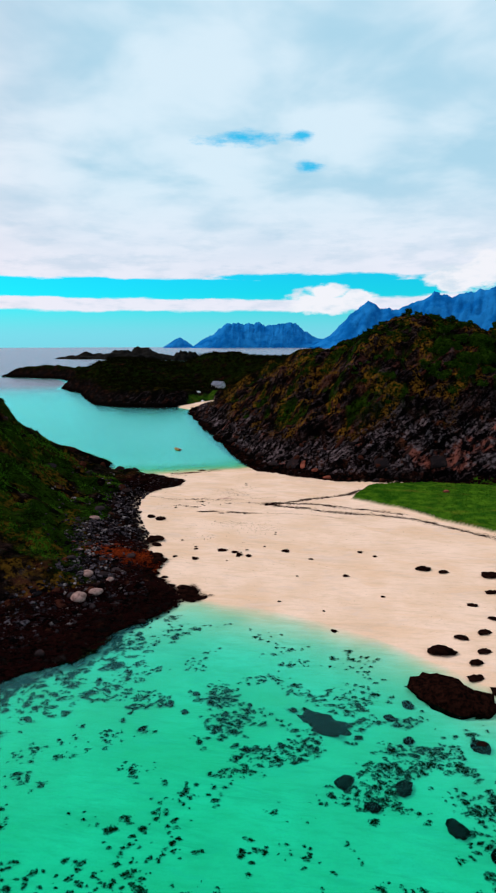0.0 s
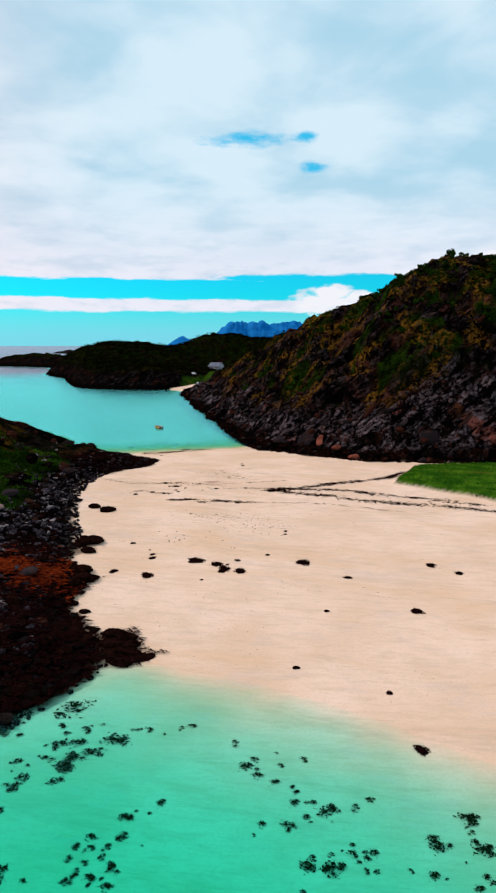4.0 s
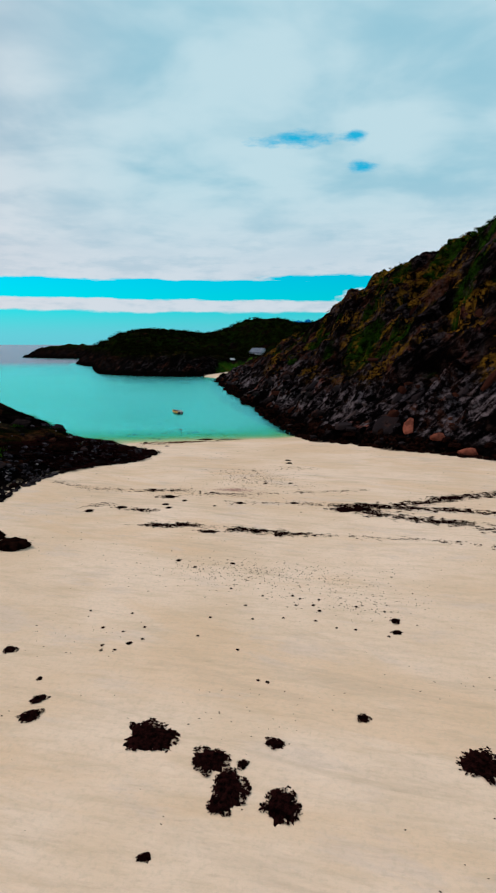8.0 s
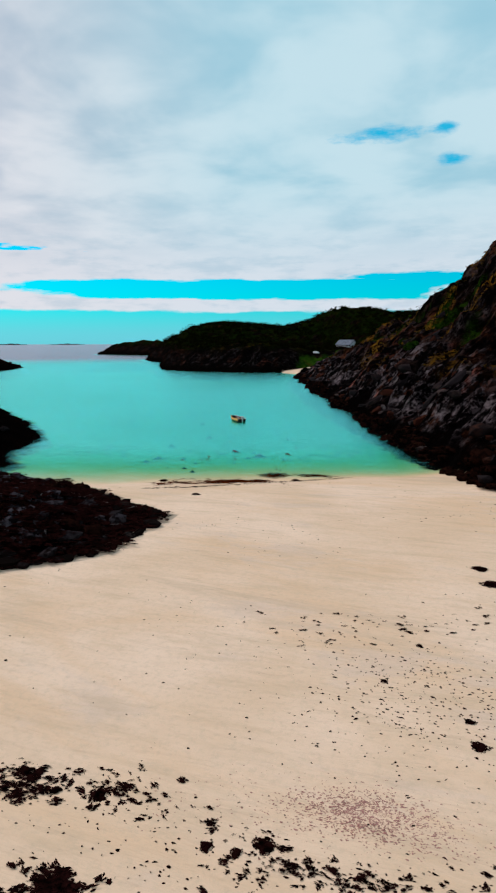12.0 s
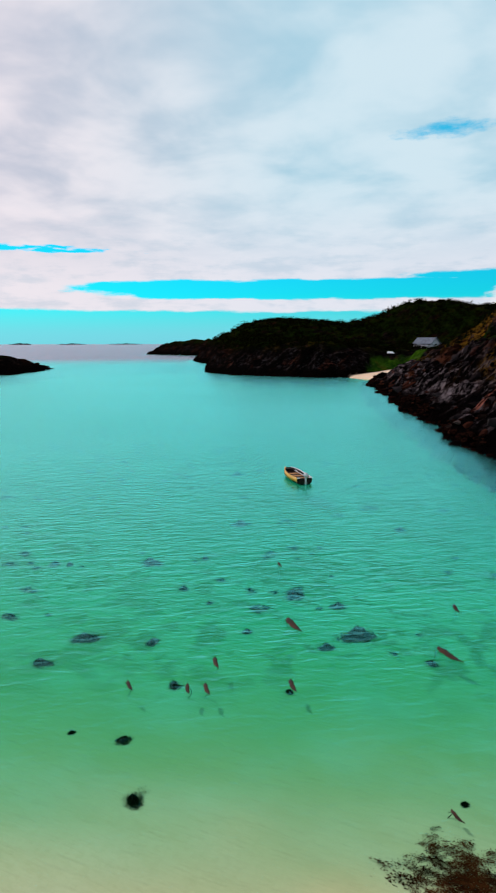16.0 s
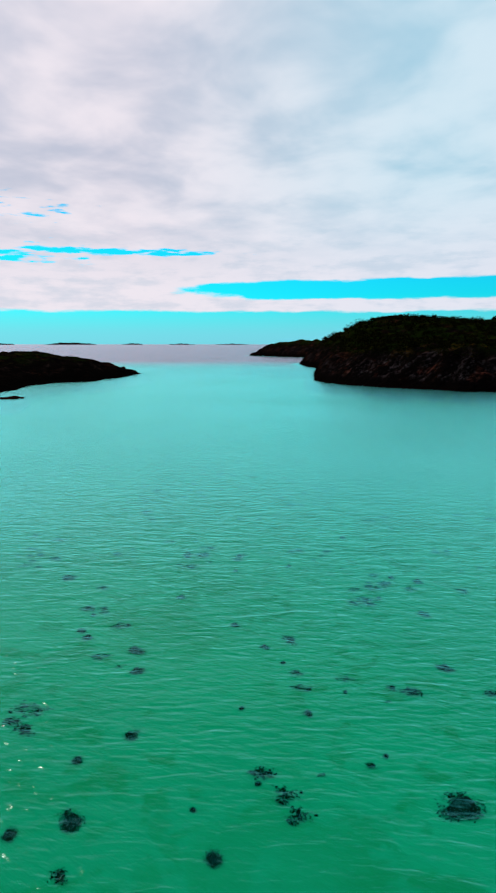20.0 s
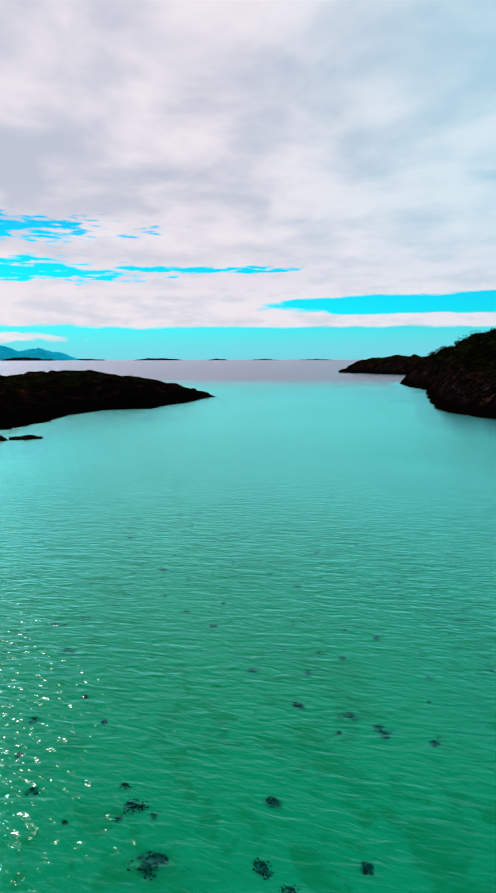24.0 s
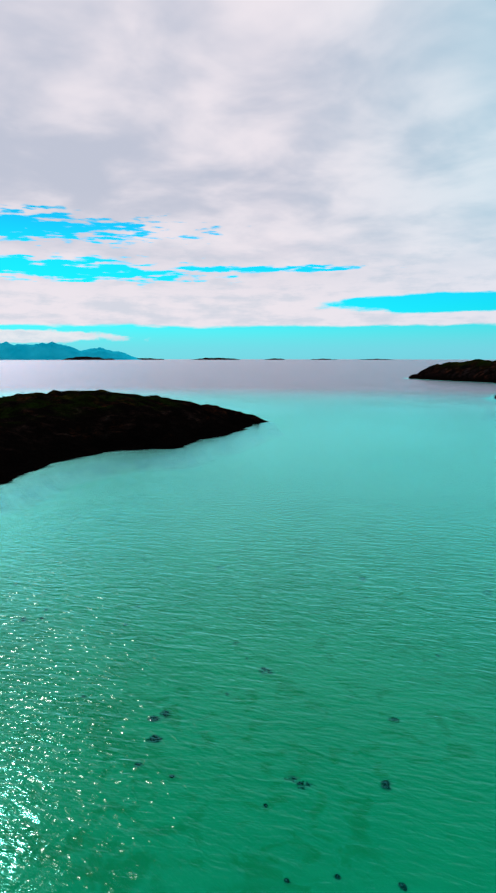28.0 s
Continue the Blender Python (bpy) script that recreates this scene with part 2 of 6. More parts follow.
WEST = [(-72, 20), (-46, 34), (-30, 49), (-24, 54), (-19.5, 61), (-15, 67), (-13.2, 70.5), (-15, 75), (-18.2, 78), (-18.2, 83.0), (-20.6, 86.5), (-22.2, 91), (-23.5, 98),
        (-26.5, 106), (-28.5, 113), (-29.5, 121), (-29, 128), (-26.5, 134), (-22.5, 138), (-22.5, 145), (-30, 150), (-41, 153), (-44, 161), (-50, 176), (-62, 191),
        (-72, 201), (-84, 203), (-110, 190), (-170, 160), (-190, 60), (-150, -10)]
WEST_TOPS = [(-64, 126, 25, 8), (-80, 118, 27, 16), (-52, 143, 9, 8), (-52, 160, 4.5, 8), (-63, 176, 5.5, 7), (-66, 189, 2.5, 8), (-41, 112, 6, 9),
             (-38, 88, 5, 10), (-34, 72, 3.5, 9), (-26, 60, 1.6, 7), (-62, 85, 15, 13), (-56, 60, 9, 13), (-90, 90, 24, 30),
             (-80, 160, 9, 14), (-29, 146, 0.9, 6), (-22, 90, 1.2, 6), (-30, 125, 2.0, 5)]
ISLET = [(-148, 274), (-156, 288), (-163, 299), (-164, 309), (-160, 317), (-166, 336), (-176.5, 361), (-188, 360), (-202, 346),
         (-216, 322), (-217, 296), (-200, 272), (-172, 264)]
ISLET_TOPS = [(-191, 320, 10.4, 10), (-198, 305, 6.2, 12), (-172, 300, 4.5, 9), (-178, 335, 5.0, 10), (-180, 354, 1.6, 8)]
MEADOW = [(19.5, 122.5), (23, 129), (27.5, 137), (44, 139.5), (62, 136), (100, 124), (100, 70), (74, 76), (58, 88), (44, 98),
          (35, 108), (30, 115), (24, 119.5)]

SOUTH_X, SOUTH_Y = [-60, -14, -9, -3, 4, 10, 16, 20, 24, 32, 50, 90], [72, 71.5, 71, 69, 65.5, 62.5, 58, 53.5, 49, 42, 32, 20]
NORTH_X, NORTH_Y = [-60, -38, -26, -15, -4, 20, 60], [152, 153.5, 156, 160, 165.5, 178, 200]


def smooth_interp(x, xs, ys):
    return (np.interp(x - 2, xs, ys) + np.interp(x, xs, ys) + np.interp(x + 2, xs, ys)) / 3


def land(x, y):
    """Height of the ground and the covers on it: rock, plants, meadow, heath."""
    wob = fbm(x / 9, y / 9, 4)
    u, v = y - smooth_interp(x, SOUTH_X, SOUTH_Y) - 0.5 * gnoise(x / 6, y / 6), smooth_interp(x, NORTH_X, NORTH_Y) - y - 0.4 * gnoise(x / 5, y / 5)
    t = np.clip(u / np.maximum(u + v, 1), 0, 1)
    sand = np.where(u < 0, -1.45 * (1 - np.exp(np.minimum(u, 0) * 0.04)),
                    np.where(v < 0, -2.9 * (1 - np.exp(-(np.maximum(-v, 0) / 55) ** 1.25)) - 0.20 * (1 - np.exp(-np.maximum(-v, 0) / 4)), 1.55 * (4 * t * (1 - t)) ** 0.85))
    sand = sand - 14 * step(np.hypot(x + 20, y - 100), 270, 620)
    sand = sand + 0.03 * fbm(x / 4, y / 1.6, 3) + 0.10 * gnoise(x / 14, y / 11)
    # meadow apron
    dm = inside(x, y, MEADOW) + 0.8 * wob
    apron = 0.55 * step(dm, -0.3, 0.7) + 0.06 * np.clip(dm, 0, 40)
    meadow = step(dm, -0.3, 0.3)
    # rocky hill and headland
    dh = inside(x, y, HILL) + 1.6 * wob + 0.8 * gnoise(x / 2.3, y / 2.3)
    dpos = np.maximum(dh, 0)
    slope = np.interp(dpos, [0, 4, 10, 18, 26, 34, 48, 62, 90], [0, 2.6, 7.5, 14, 25, 33, 43, 50, 57])
    east = step(x, 18, 32)
    slope = slope * (1 - east) + east * np.interp(dpos, [0, 4, 8, 15, 30, 50, 65, 90], [0, 5.5, 12, 21, 31, 45, 50, 56])
    far = step(y, 300, 360)
    slope = slope * (1 - far) + far * np.interp(dpos, [0, 3, 10, 30, 60, 100], [0, 2.6, 9.5, 20, 28, 34])
    cap = tops(x, y, HILL_TOPS, 14)
    hill = smin(slope, cap, 5.0)
    hill = np.maximum(hill, 0)
    # slanting strata: ribs that climb to the north-east across the face
    ribs = ridged((x * 0.78 + hill * 0.62) / 19, (hill * 0.80 - x * 0.62 + 0.25 * y) / 5.0, 4, 0.6)
    crag = ridged(x / 7, y / 7, 4, 0.5)
    rn = (ribs - 0.55) / 0.8
    rough = step(dpos, 0, 9)
    # slanting ledges: a steep step up, then a shelf, broken off along their length
    along_rib = x * 0.78 + hill * 0.62
    across = hill * 0.80 - x * 0.62 + 0.25 * y + 2.4 * fbm(along_rib / 21, y / 30, 3)
    ledge = 0
    for period, tall, seed in ((5.2, 2.3, 0.0), (2.1, 0.8, 31.0)):
        w = across / period + 0.35 * gnoise(along_rib / 9 + seed, across / 7)
        saw = w - np.floor(w)
        broken = 0.25 + 0.9 * step(gnoise(along_rib / 11 + seed, np.floor(w) * 3.7 + seed), -0.45, 0.35)
        ledge = ledge + tall * broken * (step(saw, 0.0, 0.26) - saw)
    hill = hill + rough * (1.3 * (rn - 0.3) * (1 - 0.6 * step(hill, 32, 46)) + 0.5 * crag + 1.0 * fbm(x / 17, y / 17, 3) + ledge * (1 - 0.5 * step(hill, 34, 46))) * (1 - 0.5 * far)
    hill = hill + step(dpos, 0, 2) * (1 - rough) * 0.5 * crag
    # benches cut into the rock
    q = hill / 3.1 + 0.5 * fbm(x / 12, y / 12, 2)
    hill = hill + rough * 0.45 * (step(q - np.floor(q), 0.25, 0.75) - (q - np.floor(q)))
    # western shore
    dw = inside(x, y, WEST) + 1.2 * wob + 0.6 * gnoise(x / 2.1, y / 2.1)
    wpos = np.maximum(dw, 0)
    wcap = tops(x, y, WEST_TOPS, 14)
    west = smin(np.interp(wpos, [0, 3, 14, 22, 40, 70], [0, 1.0, 4.2, 10, 26, 34]), wcap, 2.0)
    west = np.maximum(west, 0) + step(wpos, 0, 6) * (0.28 * crag + 0.5 * fbm(x / 8, y / 8, 3)) * (0.5 + 0.1 * np.clip(west, 0, 10)) * (1 + 1.6 * step(y, 138, 150))
    kx, ky = (x + 70) / 10, (y - 127) / 15
    west = west + 2.2 * (1 - step(np.hypot(kx, ky) + 0.18 * wob, 0.78, 1.0)) * (dw > 0)
    # low islet
    di = inside(x, y, ISLET) + 1.2 * wob + 0.5 * gnoise(x / 2.1, y / 2.1)
    ipos = np.maximum(di, 0)
    isl = smin(np.interp(ipos, [0, 4, 12, 30], [0, 1.8, 5.2, 9]), tops(x, y, ISLET_TOPS, 4), 1.5)
    isl = np.maximum(isl, 0) + step(ipos, 0, 4) * (0.6 * crag + 0.45 * rn + 0.5 * gnoise(x / 4, y / 4))
    z = sand + apron
    lift = hill * (dh > 0) + west * (dw > 0) + isl * (di > 0)
    base = np.where((dh > 0) | (dw > 0) | (di > 0), np.maximum(z, -0.25 + 0 * z), z)
    skirt = np.maximum.reduce([np.where(d < 0, -0.25 + d * 1.6, -0.25) for d in (dh, dw, di)])
    z = np.where((dh > 0) | (dw > 0) | (di > 0), base + lift, np.maximum(z, skirt))
    rock = np.maximum.reduce([step(dh, -1.0, -0.2), step(dw, -0.7, 0.2), step(di, -0.4, 0.5), step(skirt - sand, -0.1, 0.2) * (sand < 0)])
    n1, n2 = fbm(x / 13, y / 13, 4), fbm(x / 5 + 40, y / 5, 4)
    plants = step(dpos, 9, 16) * step(n1 + 0.6 * n2 + 0.018 * hill - 0.35 * rn, 0.30, 0.6)
    plants = np.maximum(plants, far * step(dpos, 8, 13) * step(n2 + n1, -0.8, -0.2))
    plants = np.maximum(plants, step(wpos - 5 * step(y, 104, 92), 4.5, 7) * step(n2 + 0.9 * n1, -0.7, -0.2) * step(y, 66, 76) * (1 - 0.85 * step(y, 126, 134)) * (1 - step(y, 168, 180)))
    plants = np.maximum(plants, 0.8 * step(ipos, 9, 14) * step(n2, -0.2, 0.2))
    bare = np.clip(0.22 * step(rn, 0.1, 1.0) + 1.0 * step(dpos, 1, 3) * (1 - step(dpos, 6, 12)), 0, 1) * (1 - 0.8 * far) * (dh > 0)
    heath = step(fbm(x / 9 - 30, y / 9 + 11, 4) + 0.25 * n2 - 0.25 * np.abs(rn - 0.1), -0.15, 0.25) * rock * step(dpos + ipos + 0.9 * wpos, 7, 12) * (1 - 0.45 * (wpos > 0)) * (1 - 0.95 * far) * (1 - 1.0 * (di > 0))
    beach = inside(x, y, [(-49, 337), (-41, 321), (-29, 340), (-29, 350), (-38, 345)])
    rock = rock * (1 - step(beach, -1, 1))
    z = np.where(beach > -1.5, np.clip(0.11 * ((x + 44) * 0.5 + (y - 328) * 0.87), -0.8, 3), z)
    lawn = step(inside(x, y, [(-45, 343), (-38, 346), (-30, 350), (-27, 357), (-36, 358), (-45, 351)]) + wob, -0.5, 0.8) * 0.6
    meadow = np.maximum(meadow * (dh < 1), lawn)
    return z, rock * (1 - meadow * (dh < 0)), plants * (beach < 0), meadow, heath, bare


def spread(*spans):
    """Grid lines from (start, end, spacing) spans, the last end included."""
    out = [np.arange(a, b, s) for a, b, s in spans]
    return np.concatenate(out + [[spans[-1][1]]])


def grow(start, end, first, factor):
    out, p, s = [], start, first
    while abs(p - start) < abs(end - start):
        out.append(p)
        p, s = p + s * (1 if end > start else -1), s * factor
    return np.array(out + [end])


def sheet(name, xs, ys, zf):
    """A grid mesh over xs by ys; zf gives heights and a dict of float layers."""
    X, Y = np.meshgrid(xs, ys)
    z, layers = zf(X.ravel(), Y.ravel())
    co = np.stack([X.ravel(), Y.ravel(), z], -1)
    nx, ny = len(xs), len(ys)
    i = (np.arange(ny - 1)[:, None] * nx + np.arange(nx - 1)).ravel()
    quads = np.stack([i, i + 1, i + nx + 1, i + nx], -1)
    me = bpy.data.meshes.new(name)
    me.vertices.add(len(co))
    me.vertices.foreach_set("co", co.ravel())
    me.loops.add(quads.size)
    me.loops.foreach_set("vertex_index", quads.ravel())
    me.polygons.add(len(quads))
    me.polygons.foreach_set("loop_start", np.arange(len(quads)) * 4)
    me.polygons.foreach_set("use_smooth", np.ones(len(quads), bool))
    me.update(calc_edges=True)
    for key, val in layers.items():
        at = me.attributes.new(key, "FLOAT", "POINT")
        at.data.foreach_set("value", val.astype(np.float32))
    return me


# ------------------------------------------------------------------ materials
def material(name, build):
    mt = bpy.data.materials.new(name)
    mt.use_nodes = True
    nt = mt.node_tree
    bs = nt.nodes["Principled BSDF"]
    build(nt, bs)
    return mt


class Nodes:
    """Short hands for writing shader graphs."""

    def __init__(self, nt):
        self.nt = nt

    def put(self, sock, v):
        if isinstance(v, (int, float)):
            sock.default_value = v
        elif isinstance(v, tuple):
            sock.default_value = v if len(v) != 3 or sock.type == "VECTOR" else (*v, 1)
        else:
            self.nt.links.new(v, sock)

    def noise(self, scale, detail=4.0, rough=0.55, vec=None, dist=0.0):
        n = self.nt.nodes.new("ShaderNodeTexNoise")
        n.inputs["Scale"].default_value, n.inputs["Detail"].default_value = scale, detail
        n.inputs["Roughness"].default_value, n.inputs["Distortion"].default_value = rough, dist
        self.put(n.inputs["Vector"], vec if vec is not None else self.place())
        return n.outputs["Fac"]

    def place(self, scale=None, turn=0.0):
        g = self.nt.nodes.new("ShaderNodeNewGeometry")
        if scale is None:
            return g.outputs["Position"]
        mp = self.nt.nodes.new("ShaderNodeMapping")
        mp.vector_type = "TEXTURE"
        mp.inputs["Scale"].default_value = tuple(1 / q for q in scale)
        mp.inputs["Rotation"].default_value = (0, 0, radians(turn))
        self.nt.links.new(g.outputs["Position"], mp.inputs[0])
        return mp.outputs[0]

    def strata(self, along, across, deep):
        """Place in the beds of the rock, which climb to the north-east: scales along, across and into them."""
        axes = ((0.75, 0.22, 0.62, along), (-0.62, 0.24, 0.75, across), (-0.1, 0.95, -0.25, deep))
        out = self.nt.nodes.new("ShaderNodeCombineXYZ")
        for i, (x, y, z, size) in enumerate(axes):
            n = self.nt.nodes.new("ShaderNodeVectorMath")
            n.operation = "DOT_PRODUCT"
            self.put(n.inputs[0], self.place())
            n.inputs[1].default_value = (x * size, y * size, z * size)
            self.nt.links.new(n.outputs["Value"], out.inputs[i])
        return out.outputs[0]

    def own(self):
        return self.nt.nodes.new("ShaderNodeTexCoord").outputs["Object"]

    def ramp(self, x, a, b, lo=0.0, hi=1.0):
        n = self.nt.nodes.new("ShaderNodeMapRange")
        n.interpolation_type = "SMOOTHSTEP"
        self.put(n.inputs[0], x)
        for i, v in enumerate((a, b, lo, hi)):
            n.inputs[i + 1].default_value = v
        return n.outputs[0]

    def mix(self, f, a, b, mode="MIX"):
        n = self.nt.nodes.new("ShaderNodeMixRGB")
        n.blend_type = mode
        self.put(n.inputs[0], f), self.put(n.inputs[1], a), self.put(n.inputs[2], b)
        return n.outputs[0]

    def math(self, op, a, b=0.0):
        n = self.nt.nodes.new("ShaderNodeMath")
        n.operation = op
        self.put(n.inputs[0], a), self.put(n.inputs[1], b)
        return n.outputs[0]

    def layer(self, name):
        n = self.nt.nodes.new("ShaderNodeAttribute")
        n.attribute_name = name
        return n.outputs["Fac"]

    def bump(self, height, strength, distance):
        n = self.nt.nodes.new("ShaderNodeBump")
        n.inputs["Strength"].default_value, n.inputs["Distance"].default_value = strength, distance
        self.put(n.inputs["Height"], height)
        return n.outputs[0]

    def up(self):
        g = self.nt.nodes.new("ShaderNodeNewGeometry")
        s = self.nt.nodes.new("ShaderNodeSeparateXYZ")
        self.nt.links.new(g.outputs["Normal"], s.inputs[0])
        return s.outputs[2]

    def high(self):
        s = self.nt.nodes.new("ShaderNodeSeparateXYZ")
        self.put(s.inputs[0], self.place())
        return s.outputs[2]

    def chance(self):
        return self.nt.nodes.new("ShaderNodeObjectInfo").outputs["Random"]


def rock_colour(k, tide=True, bare=None):
    """Dark bedded gneiss: black seams, brown beds, paler lilac-grey streaks and rusty patches."""
    bed = k.noise(1.0, 9, 0.68, k.strata(0.17, 0.50, 0.26), 0.9)
    block = k.noise(0.30, 8, 0.66)
    both = k.math("ADD", k.math("MULTIPLY", bed, 0.48), k.math("MULTIPLY", block, 0.52))
    a = k.mix(k.ramp(both, 0.48, 0.60), (0.0012, 0.0008, 0.0009), (0.016, 0.0085, 0.0072))
    tone = k.mix(k.ramp(k.noise(0.22, 4, 0.6), 0.4, 0.62), (0.044, 0.030, 0.027), (0.060, 0.025, 0.013))
    a = k.mix(k.ramp(both, 0.565, 0.66, 0.0, 0.95), a, tone)
    a = k.mix(k.math("MULTIPLY", k.ramp(k.noise(0.16, 5, 0.6), 0.53, 0.64), k.ramp(bed, 0.42, 0.60, 0.1, 0.9)), a, (0.070, 0.021, 0.010))
    if bare is not None:
        pale = k.mix(k.ramp(k.math("ADD", k.math("MULTIPLY", bed, 0.6), k.math("MULTIPLY", k.noise(1.2, 6, 0.65), 0.4)), 0.47, 0.62), (0.0016, 0.0012, 0.0015), (0.165, 0.120, 0.130))
        pale = k.mix(k.math("MULTIPLY", k.ramp(k.noise(0.11, 4, 0.6), 0.58, 0.66), k.ramp(bed, 0.42, 0.55)), pale, (0.24, 0.070, 0.050))
        a = k.mix(k.math("MULTIPLY", bare, k.ramp(k.noise(0.8, 6, 0.65), 0.36, 0.54)), a, pale)
    # joints between the blocks
    a = k.mix(k.ramp(k.noise(1.7, 7, 0.68, k.strata(0.5, 0.8, 0.5)), 0.47, 0.38, 0.0, 0.95), a, (0.0010, 0.0008, 0.0009))
    # weed and black lichen near the tide line
    return k.mix(k.ramp(k.math("ADD", k.high(), k.math("MULTIPLY", k.noise(0.4, 4), 1.6)), 2.0, 4.4, 0.96, 0.0), a, (0.0014, 0.0009, 0.0009)) if tide else a


def build_ground(nt, bs):
    k = Nodes(nt)
    # pale shell sand, damp near the water
    sand = k.mix(k.ramp(k.noise(0.12, 5, 0.6), 0.3, 0.7), (0.71, 0.475, 0.33), (0.82, 0.575, 0.44))
    sand = k.mix(k.ramp(k.noise(0.10, 5, 0.62, k.place((0.45, 1.5, 1.0), -16), 0.8), 0.50, 0.64, 0.0, 0.5), sand, (0.70, 0.435, 0.27))
    sand = k.mix(k.ramp(k.noise(0.28, 6, 0.66, k.place((0.6, 1.3, 1.0), -10), 0.4), 0.54, 0.66, 0.0, 0.55), sand, (0.66, 0.475, 0.385))
    sand = k.mix(k.ramp(k.noise(1.1, 7, 0.66, k.place((0.35, 1.5, 1.0), -6)), 0.45, 0.72, 0.0, 0.42), sand, (0.53, 0.36, 0.235))
    sand = k.mix(k.ramp(k.noise(0.5, 6, 0.7, k.place((0.12, 1.0, 1.0), -14), 0.6), 0.54, 0.68, 0.0, 0.32), sand, (0.47, 0.33, 0.235))
    sand = k.mix(k.ramp(k.noise(5.0, 5, 0.7), 0.45, 0.7, 0.0, 0.3), sand, (0.50, 0.36, 0.26))
    sand = k.mix(k.ramp(k.noise(40, 2), 0.3, 0.7, 0.0, 0.12), sand, (0.45, 0.36, 0.29))
    # silt and thin algae over the floor of the northern bay
    algae = k.math("MULTIPLY", k.math("MULTIPLY", k.ramp(k.high(), -0.35, -1.3), k.layer("silt")), k.ramp(k.noise(0.09, 6, 0.65), 0.34, 0.66, 0.70, 0.94))
    sand = k.mix(algae, sand, (0.060, 0.128, 0.136))
    belt = k.math("MULTIPLY", k.math("MULTIPLY", k.ramp(k.high(), -0.12, -0.4), k.ramp(k.high(), -1.15, -0.6)), k.ramp(k.noise(0.35, 5, 0.6), 0.3, 0.6, 0.26, 0.72))
    sand = k.mix(k.math("MULTIPLY", belt, k.layer("silt")), sand, (0.52, 0.27, 0.080))
    blotch = k.math("MULTIPLY", k.ramp(k.noise(0.33, 5, 0.58, None, 0.5), 0.51, 0.60, 0.0, 0.92), k.ramp(k.noise(0.06, 3, 0.5), 0.38, 0.52))
    tuft = k.math("MULTIPLY", k.ramp(k.noise(0.8, 4, 0.52, None, 0.6), 0.52, 0.64, 0.0, 1.0), k.ramp(k.noise(0.10, 3, 0.5), 0.40, 0.54, 0.3, 1.0))
    blotch = k.math("MAXIMUM", blotch, tuft)
    sand = k.mix(k.math("MULTIPLY", k.math("MULTIPLY", blotch, k.layer("silt")), k.ramp(k.high(), -0.45, -0.75)), sand, (0.010, 0.034, 0.026))
    sand = k.mix(k.math("MULTIPLY", k.layer("silt"), k.ramp(k.high(), 0.12, -0.15, 0.0, 0.6)), sand, (0.56, 0.33, 0.12))
    # far headland and islet rock darkened in colour, to look seen against the light
    rock = k.mix(k.math("MULTIPLY", k.layer("backlit"), k.ramp(k.noise(0.5, 6, 0.65), 0.30, 0.62, 1.0, 0.45)), rock_colour(k, True, k.layer("bare")), (0.0022, 0.0016, 0.0014))
    green = k.mix(k.ramp(k.noise(0.5, 6, 0.65), 0.35, 0.65), (0.0018, 0.004, 0.0006), (0.012, 0.030, 0.002))
    green = k.mix(k.ramp(k.noise(3.5, 4, 0.6), 0.5, 0.75, 0.0, 0.6), green, (0.024, 0.050, 0.003))
    heath = k.mix(k.ramp(k.noise(1.4, 5, 0.65), 0.35, 0.65), (0.018, 0.009, 0.0014), (0.16, 0.072, 0.009))
    lawn = k.mix(k.ramp(k.noise(0.3, 6, 0.65), 0.35, 0.68), (0.010, 0.048, 0.003), (0.050, 0.12, 0.006))
    lawn = k.mix(k.ramp(k.noise(0.16, 6, 0.65, k.place((0.5, 1.2, 1.0), -25)), 0.56, 0.68, 0.0, 0.7), lawn, (0.095, 0.085, 0.010))
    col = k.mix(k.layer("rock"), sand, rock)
    # same painted backlit darkening over their plants
    green = k.mix(k.math("MULTIPLY", k.layer("backlit"), 0.7), green, (0.0022, 0.0026, 0.0008))
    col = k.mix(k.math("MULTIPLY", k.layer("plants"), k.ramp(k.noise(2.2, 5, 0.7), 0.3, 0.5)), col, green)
    col = k.mix(k.math("MULTIPLY", k.layer("heath"), k.math("MULTIPLY", k.ramp(k.noise(0.7, 7, 0.7), 0.46, 0.56), k.ramp(k.up(), 0.25, 0.55))), col, heath)
    col = k.mix(k.layer("meadow"), col, lawn)
    k.put(bs.inputs["Base Color"], col)
    bs.inputs["Roughness"].default_value = 0.92
    bs.inputs["Specular IOR Level"].default_value = 0.0
    crag = k.math("ADD", k.noise(1.6, 8, 0.65), k.math("MULTIPLY", k.noise(1.0, 8, 0.62, k.strata(0.16, 0.85, 0.34), 0.4), 2.4))
    h = k.math("ADD", k.math("MULTIPLY", crag, k.layer("rock")), k.math("MULTIPLY", k.noise(3.0, 4, 0.5, k.place((0.3, 1.4, 1), -6)), 0.16))
    k.put(bs.inputs["Normal"], k.bump(h, 0.9, 0.7))


GROUND = material("shore_ground", build_ground)


